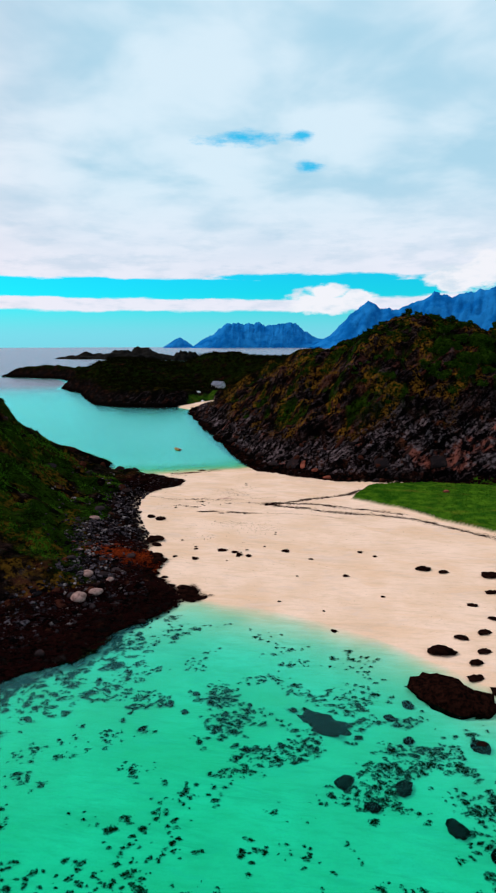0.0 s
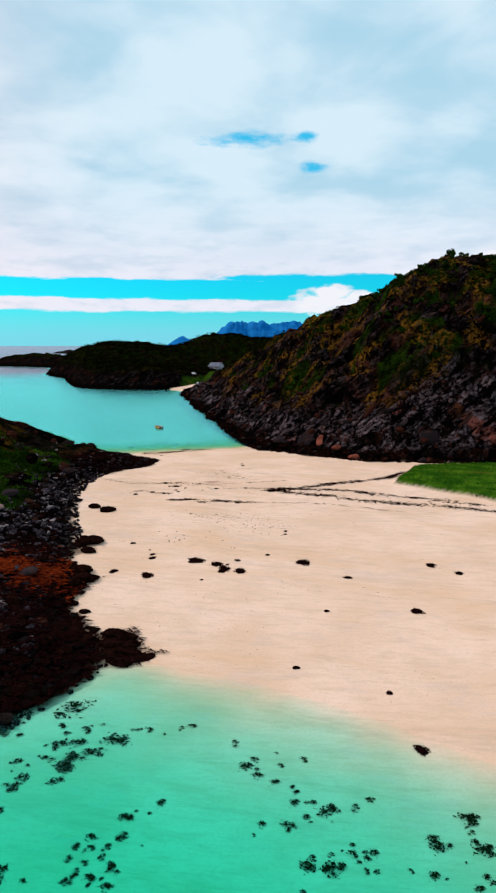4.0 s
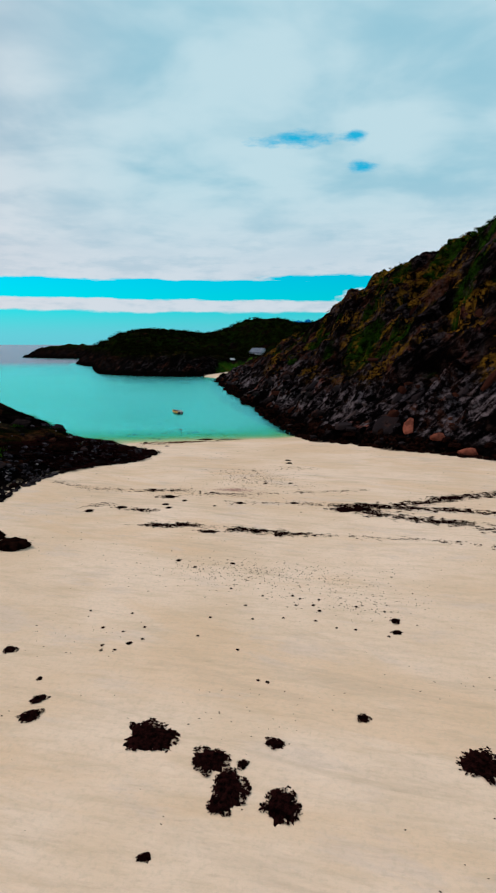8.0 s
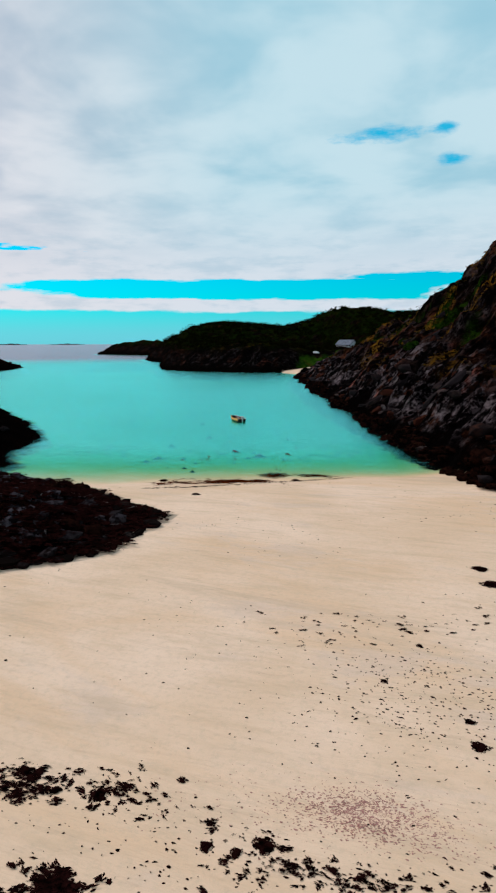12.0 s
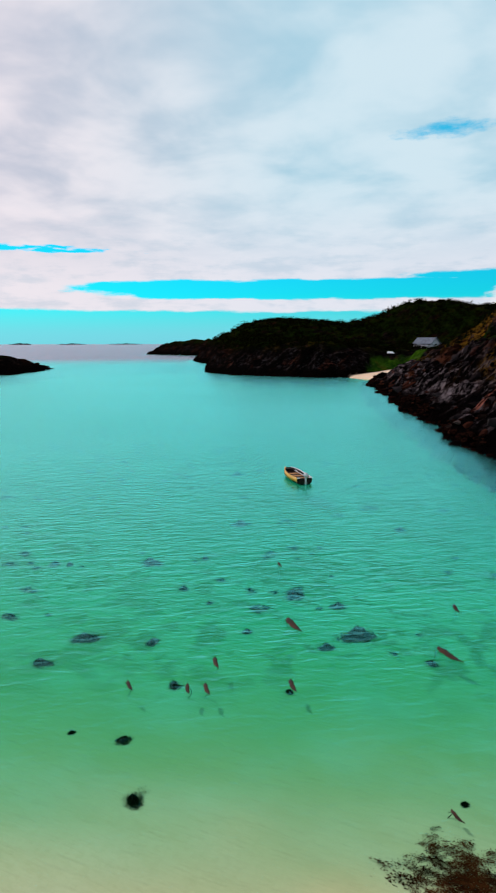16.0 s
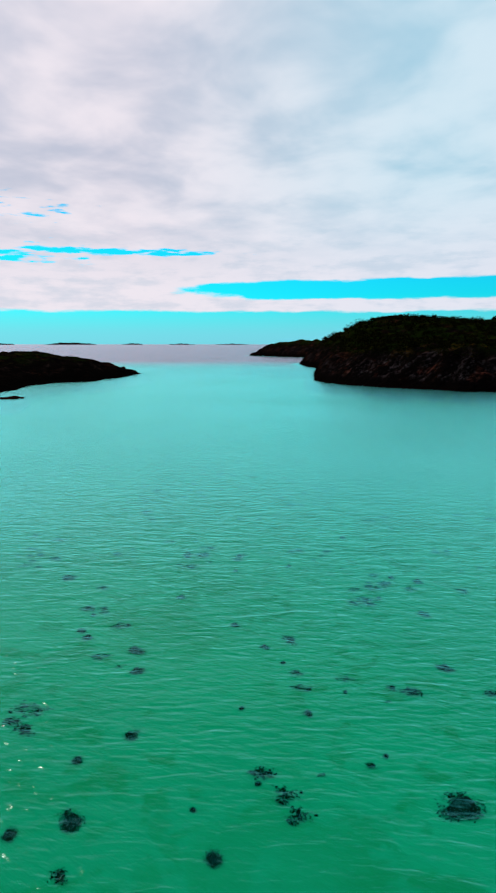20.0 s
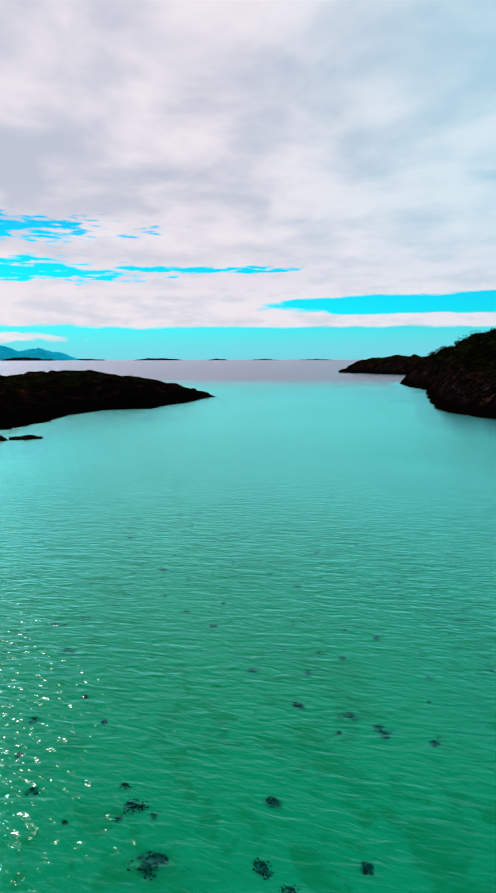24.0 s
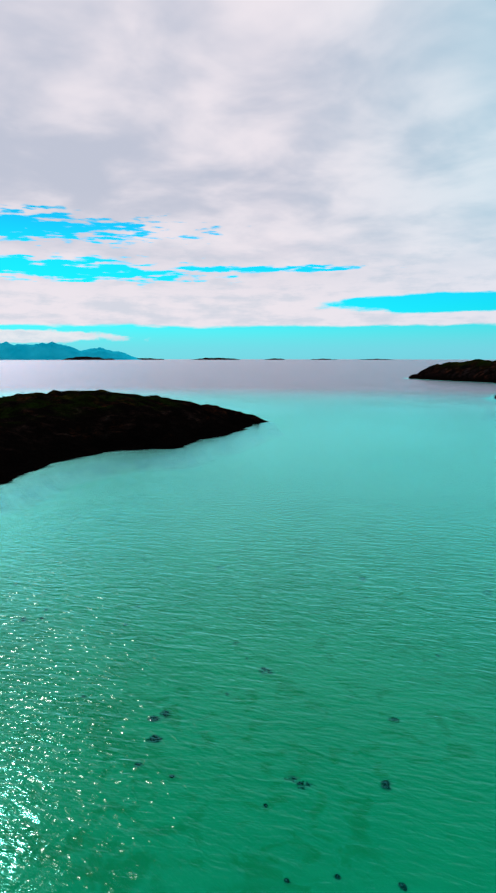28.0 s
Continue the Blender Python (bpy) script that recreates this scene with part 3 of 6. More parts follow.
def build_water():
    mt = bpy.data.materials.new("clear_sea_water")
    mt.use_nodes = True
    nt = mt.node_tree
    nt.nodes.clear()
    k = Nodes(nt)
    out = nt.nodes.new("ShaderNodeOutputMaterial")
    depth = k.layer("depth")

    def fade(rate, floor, thick=depth):
        return k.math("ADD", k.math("MULTIPLY", k.math("EXPONENT", k.math("MULTIPLY", thick, -rate)), 1.0 - floor), floor)

    tint = nt.nodes.new("ShaderNodeCombineColor")
    k.put(tint.inputs[0], fade(2.6, 0.0)), k.put(tint.inputs[1], fade(0.035, 0.0)), k.put(tint.inputs[2], fade(0.55, 0.56, k.math("MULTIPLY", depth, k.ramp(k.layer("breeze"), 0.3, 1.0, 1.0, 0.42))))
    clear = nt.nodes.new("ShaderNodeBsdfTransparent")
    k.put(clear.inputs[0], tint.outputs[0])
    # light scattered back by the water itself
    body = nt.nodes.new("ShaderNodeBsdfDiffuse")
    body.inputs[0].default_value = (0.0, 0.268, 0.208, 1)
    under = nt.nodes.new("ShaderNodeMixShader")
    k.put(under.inputs[0], k.math("SUBTRACT", 1.0, k.math("EXPONENT", k.math("MULTIPLY", k.math("MAXIMUM", k.math("SUBTRACT", depth, 1.2), 0.0), -0.09))))
    nt.links.new(clear.outputs[0], under.inputs[1]), nt.links.new(body.outputs[0], under.inputs[2])
    wave = k.math("ADD", k.noise(1.0, 2, 0.5, k.place((0.6, 1.9, 1), 30), 0.7), k.math("MULTIPLY", k.noise(3.0, 2, 0.5, k.place((0.7, 1.6, 1), 22), 0.4), 0.55))
    calm = k.math("MULTIPLY", k.ramp(k.noise(0.03, 3, 0.5), 0.35, 0.65, 0.55, 1.0), k.layer("breeze"))
    bump = k.bump(k.math("ADD", k.math("MULTIPLY", wave, 0.5), k.math("MULTIPLY", k.noise(3.2, 0.5, 0.5, k.place((0.8, 1.2, 1), 15)), 0.75)), 1.0, 0.09)
    swell = k.bump(k.math("MULTIPLY", wave, calm), 0.4, 0.10)
    chop = k.bump(k.math("MULTIPLY", wave, calm), 0.55, 0.19)
    nt.links.new(k.bump(k.math("MULTIPLY", wave, calm), 1.0, 1.2), body.inputs["Normal"])
    face = nt.nodes.new("ShaderNodeLayerWeight")
    nt.links.new(chop, face.inputs["Normal"])
    gloss = nt.nodes.new("ShaderNodeBsdfGlossy")
    k.put(gloss.inputs["Roughness"], k.ramp(face.outputs["Facing"], 0.45, 0.80, 0.08, 0.27))
    glint = nt.nodes.new("ShaderNodeBsdfGlossy")
    glint.inputs["Roughness"].default_value, glint.inputs["Color"].default_value = 0.12, (0.8, 1, 0.96, 1)
    nt.links.new(bump, glint.inputs["Normal"])
    shine = nt.nodes.new("ShaderNodeMixShader")
    k.put(shine.inputs[0], k.ramp(face.outputs["Facing"], 0.70, 0.45, 0.01, 0.12))
    nt.links.new(gloss.outputs[0], shine.inputs[1]), nt.links.new(glint.outputs[0], shine.inputs[2])
    # turquoise scattered light and lilac offshore sheen are tinted into the gloss colour
    k.put(gloss.inputs["Color"], k.mix(k.ramp(depth, 3.2, 12.0), k.mix(k.ramp(face.outputs["Facing"], 0.38, 0.80), (0.24, 1.0, 0.95), (0.30, 1.0, 0.97)), (0.57, 0.53, 0.63)))
    nt.links.new(swell, gloss.inputs["Normal"])
    mirror = k.math("ADD", k.ramp(face.outputs["Facing"], 0.60, 1.0, 0.0, 0.60), k.ramp(face.outputs["Facing"], 0.30, 0.80, 0.008, 0.24))
    top = nt.nodes.new("ShaderNodeMixShader")
    k.put(top.inputs[0], k.math("MULTIPLY", mirror, k.ramp(depth, 0.0, 0.9)))
    nt.links.new(under.outputs[0], top.inputs[1]), nt.links.new(shine.outputs[0], top.inputs[2])
    nt.links.new(top.outputs[0], out.inputs[0])
    return mt


WATER = build_water()


def simple(name, c1, c2, scale=2.0, rough=0.85, bump=0.3, dist=0.05, metal=0.0, spec=0.3, own=False):
    def go(nt, bs):
        k = Nodes(nt)
        v = k.own() if own else k.place()
        k.put(bs.inputs["Base Color"], k.mix(k.ramp(k.noise(scale, 6, 0.62, v), 0.32, 0.68), c1, c2))
        bs.inputs["Roughness"].default_value, bs.inputs["Metallic"].default_value = rough, metal
        bs.inputs["Specular IOR Level"].default_value = spec
        if bump:
            k.put(bs.inputs["Normal"], k.bump(k.noise(scale * 4, 6, 0.6, v), bump, dist))
    return material(name, go)


# blue distance haze is put into the base colour of the mountains
def build_hazed_rock(nt, bs):
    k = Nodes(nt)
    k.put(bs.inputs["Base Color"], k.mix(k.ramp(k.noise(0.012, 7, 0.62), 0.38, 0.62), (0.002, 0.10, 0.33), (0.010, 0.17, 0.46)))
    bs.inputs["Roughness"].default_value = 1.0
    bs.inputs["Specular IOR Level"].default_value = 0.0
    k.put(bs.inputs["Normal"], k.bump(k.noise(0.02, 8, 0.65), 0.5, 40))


HAZED_ROCK = material("hazy_blue_mountain", build_hazed_rock)

# ------------------------------------------------------------------ ground and sea
GX = np.concatenate([grow(-300, -4700, 8, 1.25)[::-1], spread((-297, -226, 3.0), (-226, -92, 1.4), (-92, -12, 0.6), (-12, 62, 0.42), (62, 80, 0.7), (80, 130, 1.5), (130, 250, 4.0)), grow(258, 4700, 10, 1.25)])
GY = np.concatenate([grow(-40, -4700, 6, 1.3)[::-1], spread((-37, 40, 1.5), (40, 136, 0.6), (136, 228, 0.42), (228, 262, 0.7), (262, 500, 1.3), (500, 700, 3.0)), grow(706, 4750, 8, 1.25)])


def ground_heights(x, y):
    z, rock, plants, meadow, heath, bare = land(x, y)
    # last layer marks the far headland and islet, whose backlit shade is painted
    return z, {"silt": step(y + 0.35 * x, 135, 150), "rock": rock, "plants": plants, "meadow": meadow, "heath": heath, "bare": bare, "backlit": np.maximum(step(y, 285, 335), inside(x, y, ISLET) > -3)}


ground = new("ground", sheet("ground", GX, GY, ground_heights))
ground.data.materials.append(GROUND)
tagged(ground, "pale sand beach and seabed rising into dark craggy rock hills", "ground", kind="structure")


def sea_layers(x, y):
    return 0 * x, {"depth": np.clip(-land(x, y)[0], 0, 40), "breeze": 0.3 + 0.7 * step(y, 90, 180)}


SX = np.concatenate([grow(-300, -4700, 10, 1.3)[::-1], spread((-292, -100, 3.0), (-100, 60, 1.2), (60, 140, 4.0)), grow(146, 4700, 10, 1.3)])
SY = np.concatenate([grow(-40, -4700, 8, 1.3)[::-1], spread((-37, 30, 2.0), (30, 180, 1.2), (180, 420, 2.2), (420, 700, 5.0)), grow(708, 4750, 10, 1.3)])
sea = new("water", sheet("water", SX, SY, sea_layers))
sea.data.materials.append(WATER)
tagged(sea, "clear turquoise sea water with fine ripples over sand", "water", kind="structure")

# ------------------------------------------------------------------ helpers for things
def zland(x, y):
    return land(np.atleast_1d(np.asarray(x, float)), np.atleast_1d(np.asarray(y, float)))[0]


def raw_mesh(name, verts, faces, mat, smooth=False):
    """A mesh from vertex and triangle arrays."""
    me = bpy.data.meshes.new(name)
    n = faces.shape[1]
    me.vertices.add(len(verts))
    me.vertices.foreach_set("co", np.asarray(verts, np.float32).ravel())
    me.loops.add(faces.size)
    me.loops.foreach_set("vertex_index", faces.ravel().astype(np.int32))
    me.polygons.add(len(faces))
    me.polygons.foreach_set("loop_start", np.arange(len(faces), dtype=np.int32) * n)
    me.polygons.foreach_set("use_smooth", np.full(len(faces), smooth))
    me.update(calc_edges=True)
    me.materials.append(mat)
    return me


def scatter(name, templates, rows, mat, label, category, rng, smooth=False, parent=None):
    """ONE object of many small pieces: rows of x, y, z, width, depth, height, turn, lean and, where given, the rise of its long side."""
    V, F, base = [], [], 0
    rows = np.asarray(rows, float)
    pick = rng.randint(0, len(templates), len(rows))
    for t, (tv, tf) in enumerate(templates):
        r = rows[pick == t]
        if not len(r):
            continue
        v = tv[None] * r[:, None, 3:6]
        if r.shape[1] > 8:
            cp, sp = np.cos(r[:, 8])[:, None], np.sin(r[:, 8])[:, None]
            v = np.stack([v[..., 0] * cp - v[..., 2] * sp, v[..., 1], v[..., 0] * sp + v[..., 2] * cp], -1)
        lean, turn = r[:, 7], r[:, 6]
        y, z = v[..., 1] * np.cos(lean)[:, None] - v[..., 2] * np.sin(lean)[:, None], v[..., 1] * np.sin(lean)[:, None] + v[..., 2] * np.cos(lean)[:, None]
        x = v[..., 0] * np.cos(turn)[:, None] - y * np.sin(turn)[:, None]
        y = v[..., 0] * np.sin(turn)[:, None] + y * np.cos(turn)[:, None]
        v = np.stack([x, y, z], -1) + r[:, None, :3]
        f = tf[None] + (np.arange(len(r)) * len(tv))[:, None, None] + base
        V.append(v.reshape(-1, 3)), F.append(f.reshape(-1, tf.shape[1]))
        base += len(r) * len(tv)
    ob = new(name, raw_mesh(name, np.concatenate(V), np.concatenate(F), mat, smooth))
    return tagged(ob, label, category, kind="stuff")


def part(name, bm, mat, parent, label="", smooth=True):
    me = bpy.data.meshes.new(name)
    bmesh.ops.recalc_face_normals(bm, faces=bm.faces)
    bm.to_mesh(me)
    bm.free()
    me.materials.append(mat)
    for p in me.polygons:
        p.use_smooth = smooth
    ob = new(name, me)
    ob.parent = parent
    return tagged(ob, label)


def box(bm, cx, cy, cz, sx, sy, sz, bevel=0.0, m=None):
    r = bmesh.ops.create_cube(bm, size=1)
    bmesh.ops.scale(bm, vec=(sx, sy, sz), verts=r["verts"])
    if bevel:
        es = list({e for v in r["verts"] for e in v.link_edges})
        r = bmesh.ops.bevel(bm, geom=es, offset=bevel, segments=2, affect="EDGES")
    vs = list({v for v in r["verts"]})
    bmesh.ops.translate(bm, vec=(cx, cy, cz), verts=vs)
    if m is not None:
        bmesh.ops.transform(bm, matrix=m, verts=vs)
    return vs


def ico(level):
    bm = bmesh.new()
    bmesh.ops.create_icosphere(bm, subdivisions=level, radius=1)
    v = np.array([p.co[:] for p in bm.verts])
    f = np.array([[p.index for p in q.verts] for q in bm.faces])
    bm.free()
    return v / np.linalg.norm(v, axis=1)[:, None], f


ICO = {1: ico(1), 2: ico(2), 3: ico(3)}


def rock_shape(seed, level=2, planes=13, rough=0.05, angular=1.0):
    """An angular stone: a ball cut by planes, about 1 across."""
    rng = np.random.RandomState(seed)
    v, f = ICO[level]
    n = rng.normal(size=(planes, 3))
    n /= np.linalg.norm(n, axis=1)[:, None]
    off = rng.uniform(0.55, 0.95, planes)
    d = v @ n.T
    r = np.min(np.where(d > 0.05, off / np.maximum(d, 0.05), 9), axis=1)
    r = np.minimum(r, 1.15) * angular + (1 - angular)
    r = r * (1 + rough * fbm(v[:, 0] * 3 + seed, v[:, 1] * 3 + v[:, 2] * 2.1, 3))
    return v * r[:, None] * 0.5, f


def mound_shape(seed, rings=5, spokes=22, ragged=0.45, height=0.5):
    """A low heap with a torn outline, about 1 across and 1 high before scaling."""
    rng = np.random.RandomState(seed)
    a = np.arange(spokes) / spokes * 2 * np.pi
    edge = 0.5 * (1 - ragged / 2 + ragged * 0.5 * np.interp(a, np.linspace(0, 2 * np.pi, 10), np.r_[(q := rng.uniform(-1, 1, 9)), q[:1]]) + ragged * 0.5 * np.interp(a, np.linspace(0, 2 * np.pi, 22), np.r_[(q := rng.uniform(-0.8, 0.8, 21)), q[:1]]) + ragged * rng.uniform(-0.2, 0.2, spokes))
    verts, faces = [(0, 0, height)], []
    for k in range(1, rings + 1):
        s = k / rings
        h = height * (1 - s**2) * rng.uniform(0.55, 1.25, spokes) - (0.12 if k == rings else 0)
        r = edge * s * (1 + 0.12 * rng.uniform(-1, 1, spokes))
        verts += list(zip(np.cos(a) * r, np.sin(a) * r, h))
    for j in range(spokes):
        faces.append((0, 1 + j, 1 + (j + 1) % spokes))
    for k in range(rings - 1):
        for j in range(spokes):
            p, q = 1 + k * spokes + j, 1 + k * spokes + (j + 1) % spokes
            faces += [(p, p + spokes, q + spokes), (p, q + spokes, q)]
    return np.array(verts), np.array(faces)


def frond_shape(seed, count=26, long=0.5, rise=0.35, wide=0.10):
    """A heap of ribbon fronds that lie outwards."""
    rng = np.random.RandomState(seed)
    V, F = [], []
    for i in range(count):
        a, l = rng.uniform(0, 2 * np.pi), long * rng.uniform(0.5, 1.0)
        c, s = np.cos(a), np.sin(a)
        bend = rng.uniform(-0.5, 0.5)
        start = rng.uniform(0, 0.25) * long
        b = len(V)
        for k, t in enumerate((0.0, 0.35, 0.7, 1.0)):
            r = start + l * t
            ox, oy = -s * bend * t * t * l, c * bend * t * t * l
            w = wide * (0.7 + 0.6 * math.sin(math.pi * min(t + 0.15, 1))) * 0.5
            h = rise * (1 - t) * rng.uniform(0.5, 1.2)
            V += [(c * r + ox - s * w, s * r + oy + c * w, h), (c * r + ox + s * w, s * r + oy - c * w, h + 0.03)]
        for k in range(3):
            p = b + 2 * k
            F += [(p, p + 1, p + 3), (p, p + 3, p + 2)]
    return np.array(V), np.array(F)


def leaf_shape(seed, count, lumps=5, leaf=0.10, flat=0.75):
    """A crown of small leaves gathered in lumps, about 1 across, base at 0."""
    rng = np.random.RandomState(seed)
    c = rng.normal(size=(lumps, 3)) * (0.20, 0.20, 0.13) + (0, 0, 0.5 * flat)
    size = rng.uniform(0.16, 0.27, lumps)
    k = rng.randint(0, lumps, count)
    d = rng.normal(size=(count, 3))
    d /= np.linalg.norm(d, axis=1)[:, None]
    p = c[k] + d * (size[k] * rng.uniform(0.65, 1.08, count))[:, None]
    p[:, 2] = np.abs(p[:, 2])
    a, b = rng.normal(size=(count, 3)), rng.normal(size=(count, 3))
    a = (a / np.linalg.norm(a, axis=1)[:, None]) * leaf * rng.uniform(0.6, 1.3, count)[:, None]
    b = np.cross(a, b / np.linalg.norm(b, axis=1)[:, None])
    V = np.stack([p - a, p + b * 0.55, p + a, p - b * 0.55], 1).reshape(-1, 3)
    i = np.arange(count) * 4
    F = np.concatenate([np.stack([i, i + 1, i + 2], -1), np.stack([i, i + 2, i + 3], -1)])
    return V, F


def smudge_shape(seed, count=150, leaf=0.05, lobes=4):
    """A torn tuft of flat fronds, dense in its lobes and thinning out at its edge, about 1 across."""
    rng = np.random.RandomState(seed)
    c = rng.normal(size=(lobes, 2)) * 0.17
    p = c[rng.randint(0, lobes, count)] + rng.normal(size=(count, 2)) * 0.115 * rng.uniform(0.5, 1.5, (count, 1))
    z = np.clip(0.55 - 1.1 * np.hypot(p[:, 0], p[:, 1]), 0.04, 1) * rng.uniform(0.3, 1.0, count)
    a, l = rng.uniform(0, 2 * np.pi, count), leaf * rng.uniform(0.5, 1.5, count)
    u = np.stack([np.cos(a) * l, np.sin(a) * l, rng.uniform(-0.06, 0.06, count)], -1)
    w = np.stack([-np.sin(a) * l, np.cos(a) * l, rng.uniform(-0.06, 0.06, count)], -1) * rng.uniform(0.35, 0.8, (count, 1))
    q = np.concatenate([p, z[:, None]], 1)
    V = np.stack([q - u, q + w, q + u, q - w], 1).reshape(-1, 3)
    i = np.arange(count) * 4
    return V, np.concatenate([np.stack([i, i + 1, i + 2], -1), np.stack([i, i + 2, i + 3], -1)])


def slab_shape(seed):
    """A squared block of bedded rock with worn edges and grooves, about 1 across."""
    v, f = ICO[3]
    p = v / (np.sum(np.abs(v) ** 5, axis=1) ** 0.2)[:, None]
    n = fbm(p[:, 0] * 2.2 + seed, p[:, 2] * 0.9 - p[:, 1], 4)
    return p * (1 + 0.16 * n)[:, None] * 0.5 + np.stack([0.10 * p[:, 2], 0.08 * n, 0 * n], -1), f


def rim_shape(seed, count=420, leaf=0.042):
    """Torn fronds lying over a heap and round its rim, about 1 across."""
    rng = np.random.RandomState(seed)
    a = rng.uniform(0, 2 * np.pi, count)
    lobes = 0.07 * np.sin(a * 3 + rng.uniform(0, 6)) + 0.05 * np.sin(a * 5 + rng.uniform(0, 6)) + 0.03 * np.sin(a * 9 + rng.uniform(0, 6))
    rim = rng.rand(count) < 0.4
    r = np.where(rim, 0.42 + lobes + 0.035 * rng.normal(size=count), (0.40 + lobes) * np.sqrt(rng.rand(count)))
    z = np.where(rim, 0.05, 0.72 * (1 - (r / 0.5) ** 2).clip(0, 1)) + rng.uniform(0.0, 0.08, count)
    t, l = rng.uniform(0, 2 * np.pi, count), leaf * rng.uniform(0.5, 1.6, count)
    q = np.stack([np.cos(a) * r, np.sin(a) * r, z], -1)
    u = np.stack([np.cos(t) * l, np.sin(t) * l, rng.uniform(-0.05, 0.05, count)], -1)
    w = np.stack([-np.sin(t) * l, np.cos(t) * l, rng.uniform(-0.05, 0.05, count)], -1) * rng.uniform(0.3, 0.7, (count, 1))
    V = np.stack([q - u, q + w, q + u, q - w], 1).reshape(-1, 3)
    i = np.arange(count) * 4
    return V, np.concatenate([np.stack([i, i + 1, i + 2], -1), np.stack([i, i + 2, i + 3], -1)])


def blade_shape(seed, count=7):
    rng = np.random.RandomState(seed)
    V, F = [], []
    for i in range(count):
        a, h = rng.uniform(0, 6.28), rng.uniform(0.6, 1.0)
        c, s, r = math.cos(a), math.sin(a), rng.uniform(0, 0.3)
        b = len(V)
        V += [(c * r - s * 0.06, s * r + c * 0.06, -0.05), (c * r + s * 0.06, s * r - c * 0.06, -0.05), (c * (r + 0.35), s * (r + 0.35), h)]
        F.append((b, b + 1, b + 2))
    return np.array(V), np.array(F)


def sample(rng, count, x0, x1, y0, y1, accept):
    """Points in a rectangle kept by a function of x, y that returns a mask."""
    out = []
    while sum(map(len, out)) < count:
        x, y = rng.uniform(x0, x1, count * 3), rng.uniform(y0, y1, count * 3)
        keep = accept(x, y, rng.rand(len(x)))
        out.append(np.stack([x[keep], y[keep]], -1))
    return np.concatenate(out)[:count]


# ------------------------------------------------------------------ materials of the things
def stone_material(name, random_from):
    def go(nt, bs):
        k = Nodes(nt)
        if random_from == "object":
            r = k.chance()
        else:
            r = nt.nodes.new("ShaderNodeNewGeometry").outputs["Random Per Island"]
        a = rock_colour(k, tide=False)
        a = k.mix(k.ramp(r, 0.45, 0.9, 0.0, 0.5), a, (0.050, 0.036, 0.039))
        a = k.mix(k.ramp(r, 0.24, 0.20, 0.0, 0.5), a, (0.065, 0.019, 0.012))
        a = k.mix(k.ramp(r, 0.95, 0.96, 0.0, 0.8), a, (0.07, 0.045, 0.042))
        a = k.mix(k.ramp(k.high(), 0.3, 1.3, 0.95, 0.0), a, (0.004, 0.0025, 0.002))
        k.put(bs.inputs["Base Color"], a)
        bs.inputs["Roughness"].default_value, bs.inputs["Specular IOR Level"].default_value = 0.9, 0.0
        k.put(bs.inputs["Normal"], k.bump(k.noise(5.0, 7, 0.65), 0.6, 0.12))
    return material(name, go)


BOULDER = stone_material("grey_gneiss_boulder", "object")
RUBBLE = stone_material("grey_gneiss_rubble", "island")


def build_shingle(nt, bs):
    k = Nodes(nt)
    r = nt.nodes.new("ShaderNodeNewGeometry").outputs["Random Per Island"]
    a = k.mix(k.ramp(r, 0.0, 1.0), (0.002, 0.0016, 0.002), (0.080, 0.062, 0.072))
    a = k.mix(k.ramp(r, 0.90, 0.92, 0.0, 1.0), a, (0.24, 0.19, 0.19))
    a = k.mix(k.ramp(k.noise(2.5, 6, 0.65), 0.42, 0.62), a, (0.003, 0.002, 0.0025))
    k.put(bs.inputs["Base Color"], k.mix(k.ramp(k.high(), 1.1, 2.4, 0.95, 0.0), a, (0.005, 0.003, 0.0025)))
    bs.inputs["Roughness"].default_value, bs.inputs["Specular IOR Level"].default_value = 0.9, 0.0


SHINGLE = material("purple_grey_shingle", build_shingle)
WEEDY = simple("weed_covered_rock", (0.0012, 0.0007, 0.0007), (0.015, 0.005, 0.0035), 2.2, 0.8, 0.8, 0.15, spec=0.0)
PINK = simple("rusty_pink_rock", (0.10, 0.03, 0.020), (0.27, 0.075, 0.048), 1.2, 0.9, 0.6, 0.1, spec=0.0)
SEAWEED = simple("black_brown_seaweed", (0.0010, 0.0006, 0.0006), (0.018, 0.0046, 0.0042), 6.0, 0.7, 0.5, 0.03, spec=0.0)
REDWEED = simple("rust_red_seaweed", (0.020, 0.003, 0.0015), (0.21, 0.027, 0.006), 3.0, 0.8, 0.5, 0.03, spec=0.0)
KELP = simple("dark_olive_seabed_weed", (0.003, 0.005, 0.002), (0.015, 0.019, 0.007), 3.0, 0.8, 0.4, 0.05, spec=0.0)
DRIFT = simple("dark_red_drifting_weed", (0.012, 0.0022, 0.0012), (0.110, 0.018, 0.005), 1.3, 0.8, 0.3, 0.03, spec=0.0)
AMBER = simple("amber_kelp", (0.008, 0.002, 0.0010), (0.050, 0.011, 0.003), 5.0, 0.7, 0.4, 0.02, spec=0.3)


def leaf_material(name, c1, c2, c3):
    def go(nt, bs):
        k = Nodes(nt)
        r = nt.nodes.new("ShaderNodeNewGeometry").outputs["Random Per Island"]
        a = k.mix(r, c1, c2)
        a = k.mix(k.ramp(k.noise(0.6, 4), 0.45, 0.7), a, c3)
        k.put(bs.inputs["Base Color"], a)
        bs.inputs["Roughness"].default_value, bs.inputs["Specular IOR Level"].default_value = 0.8, 0.0
    return material(name, go)


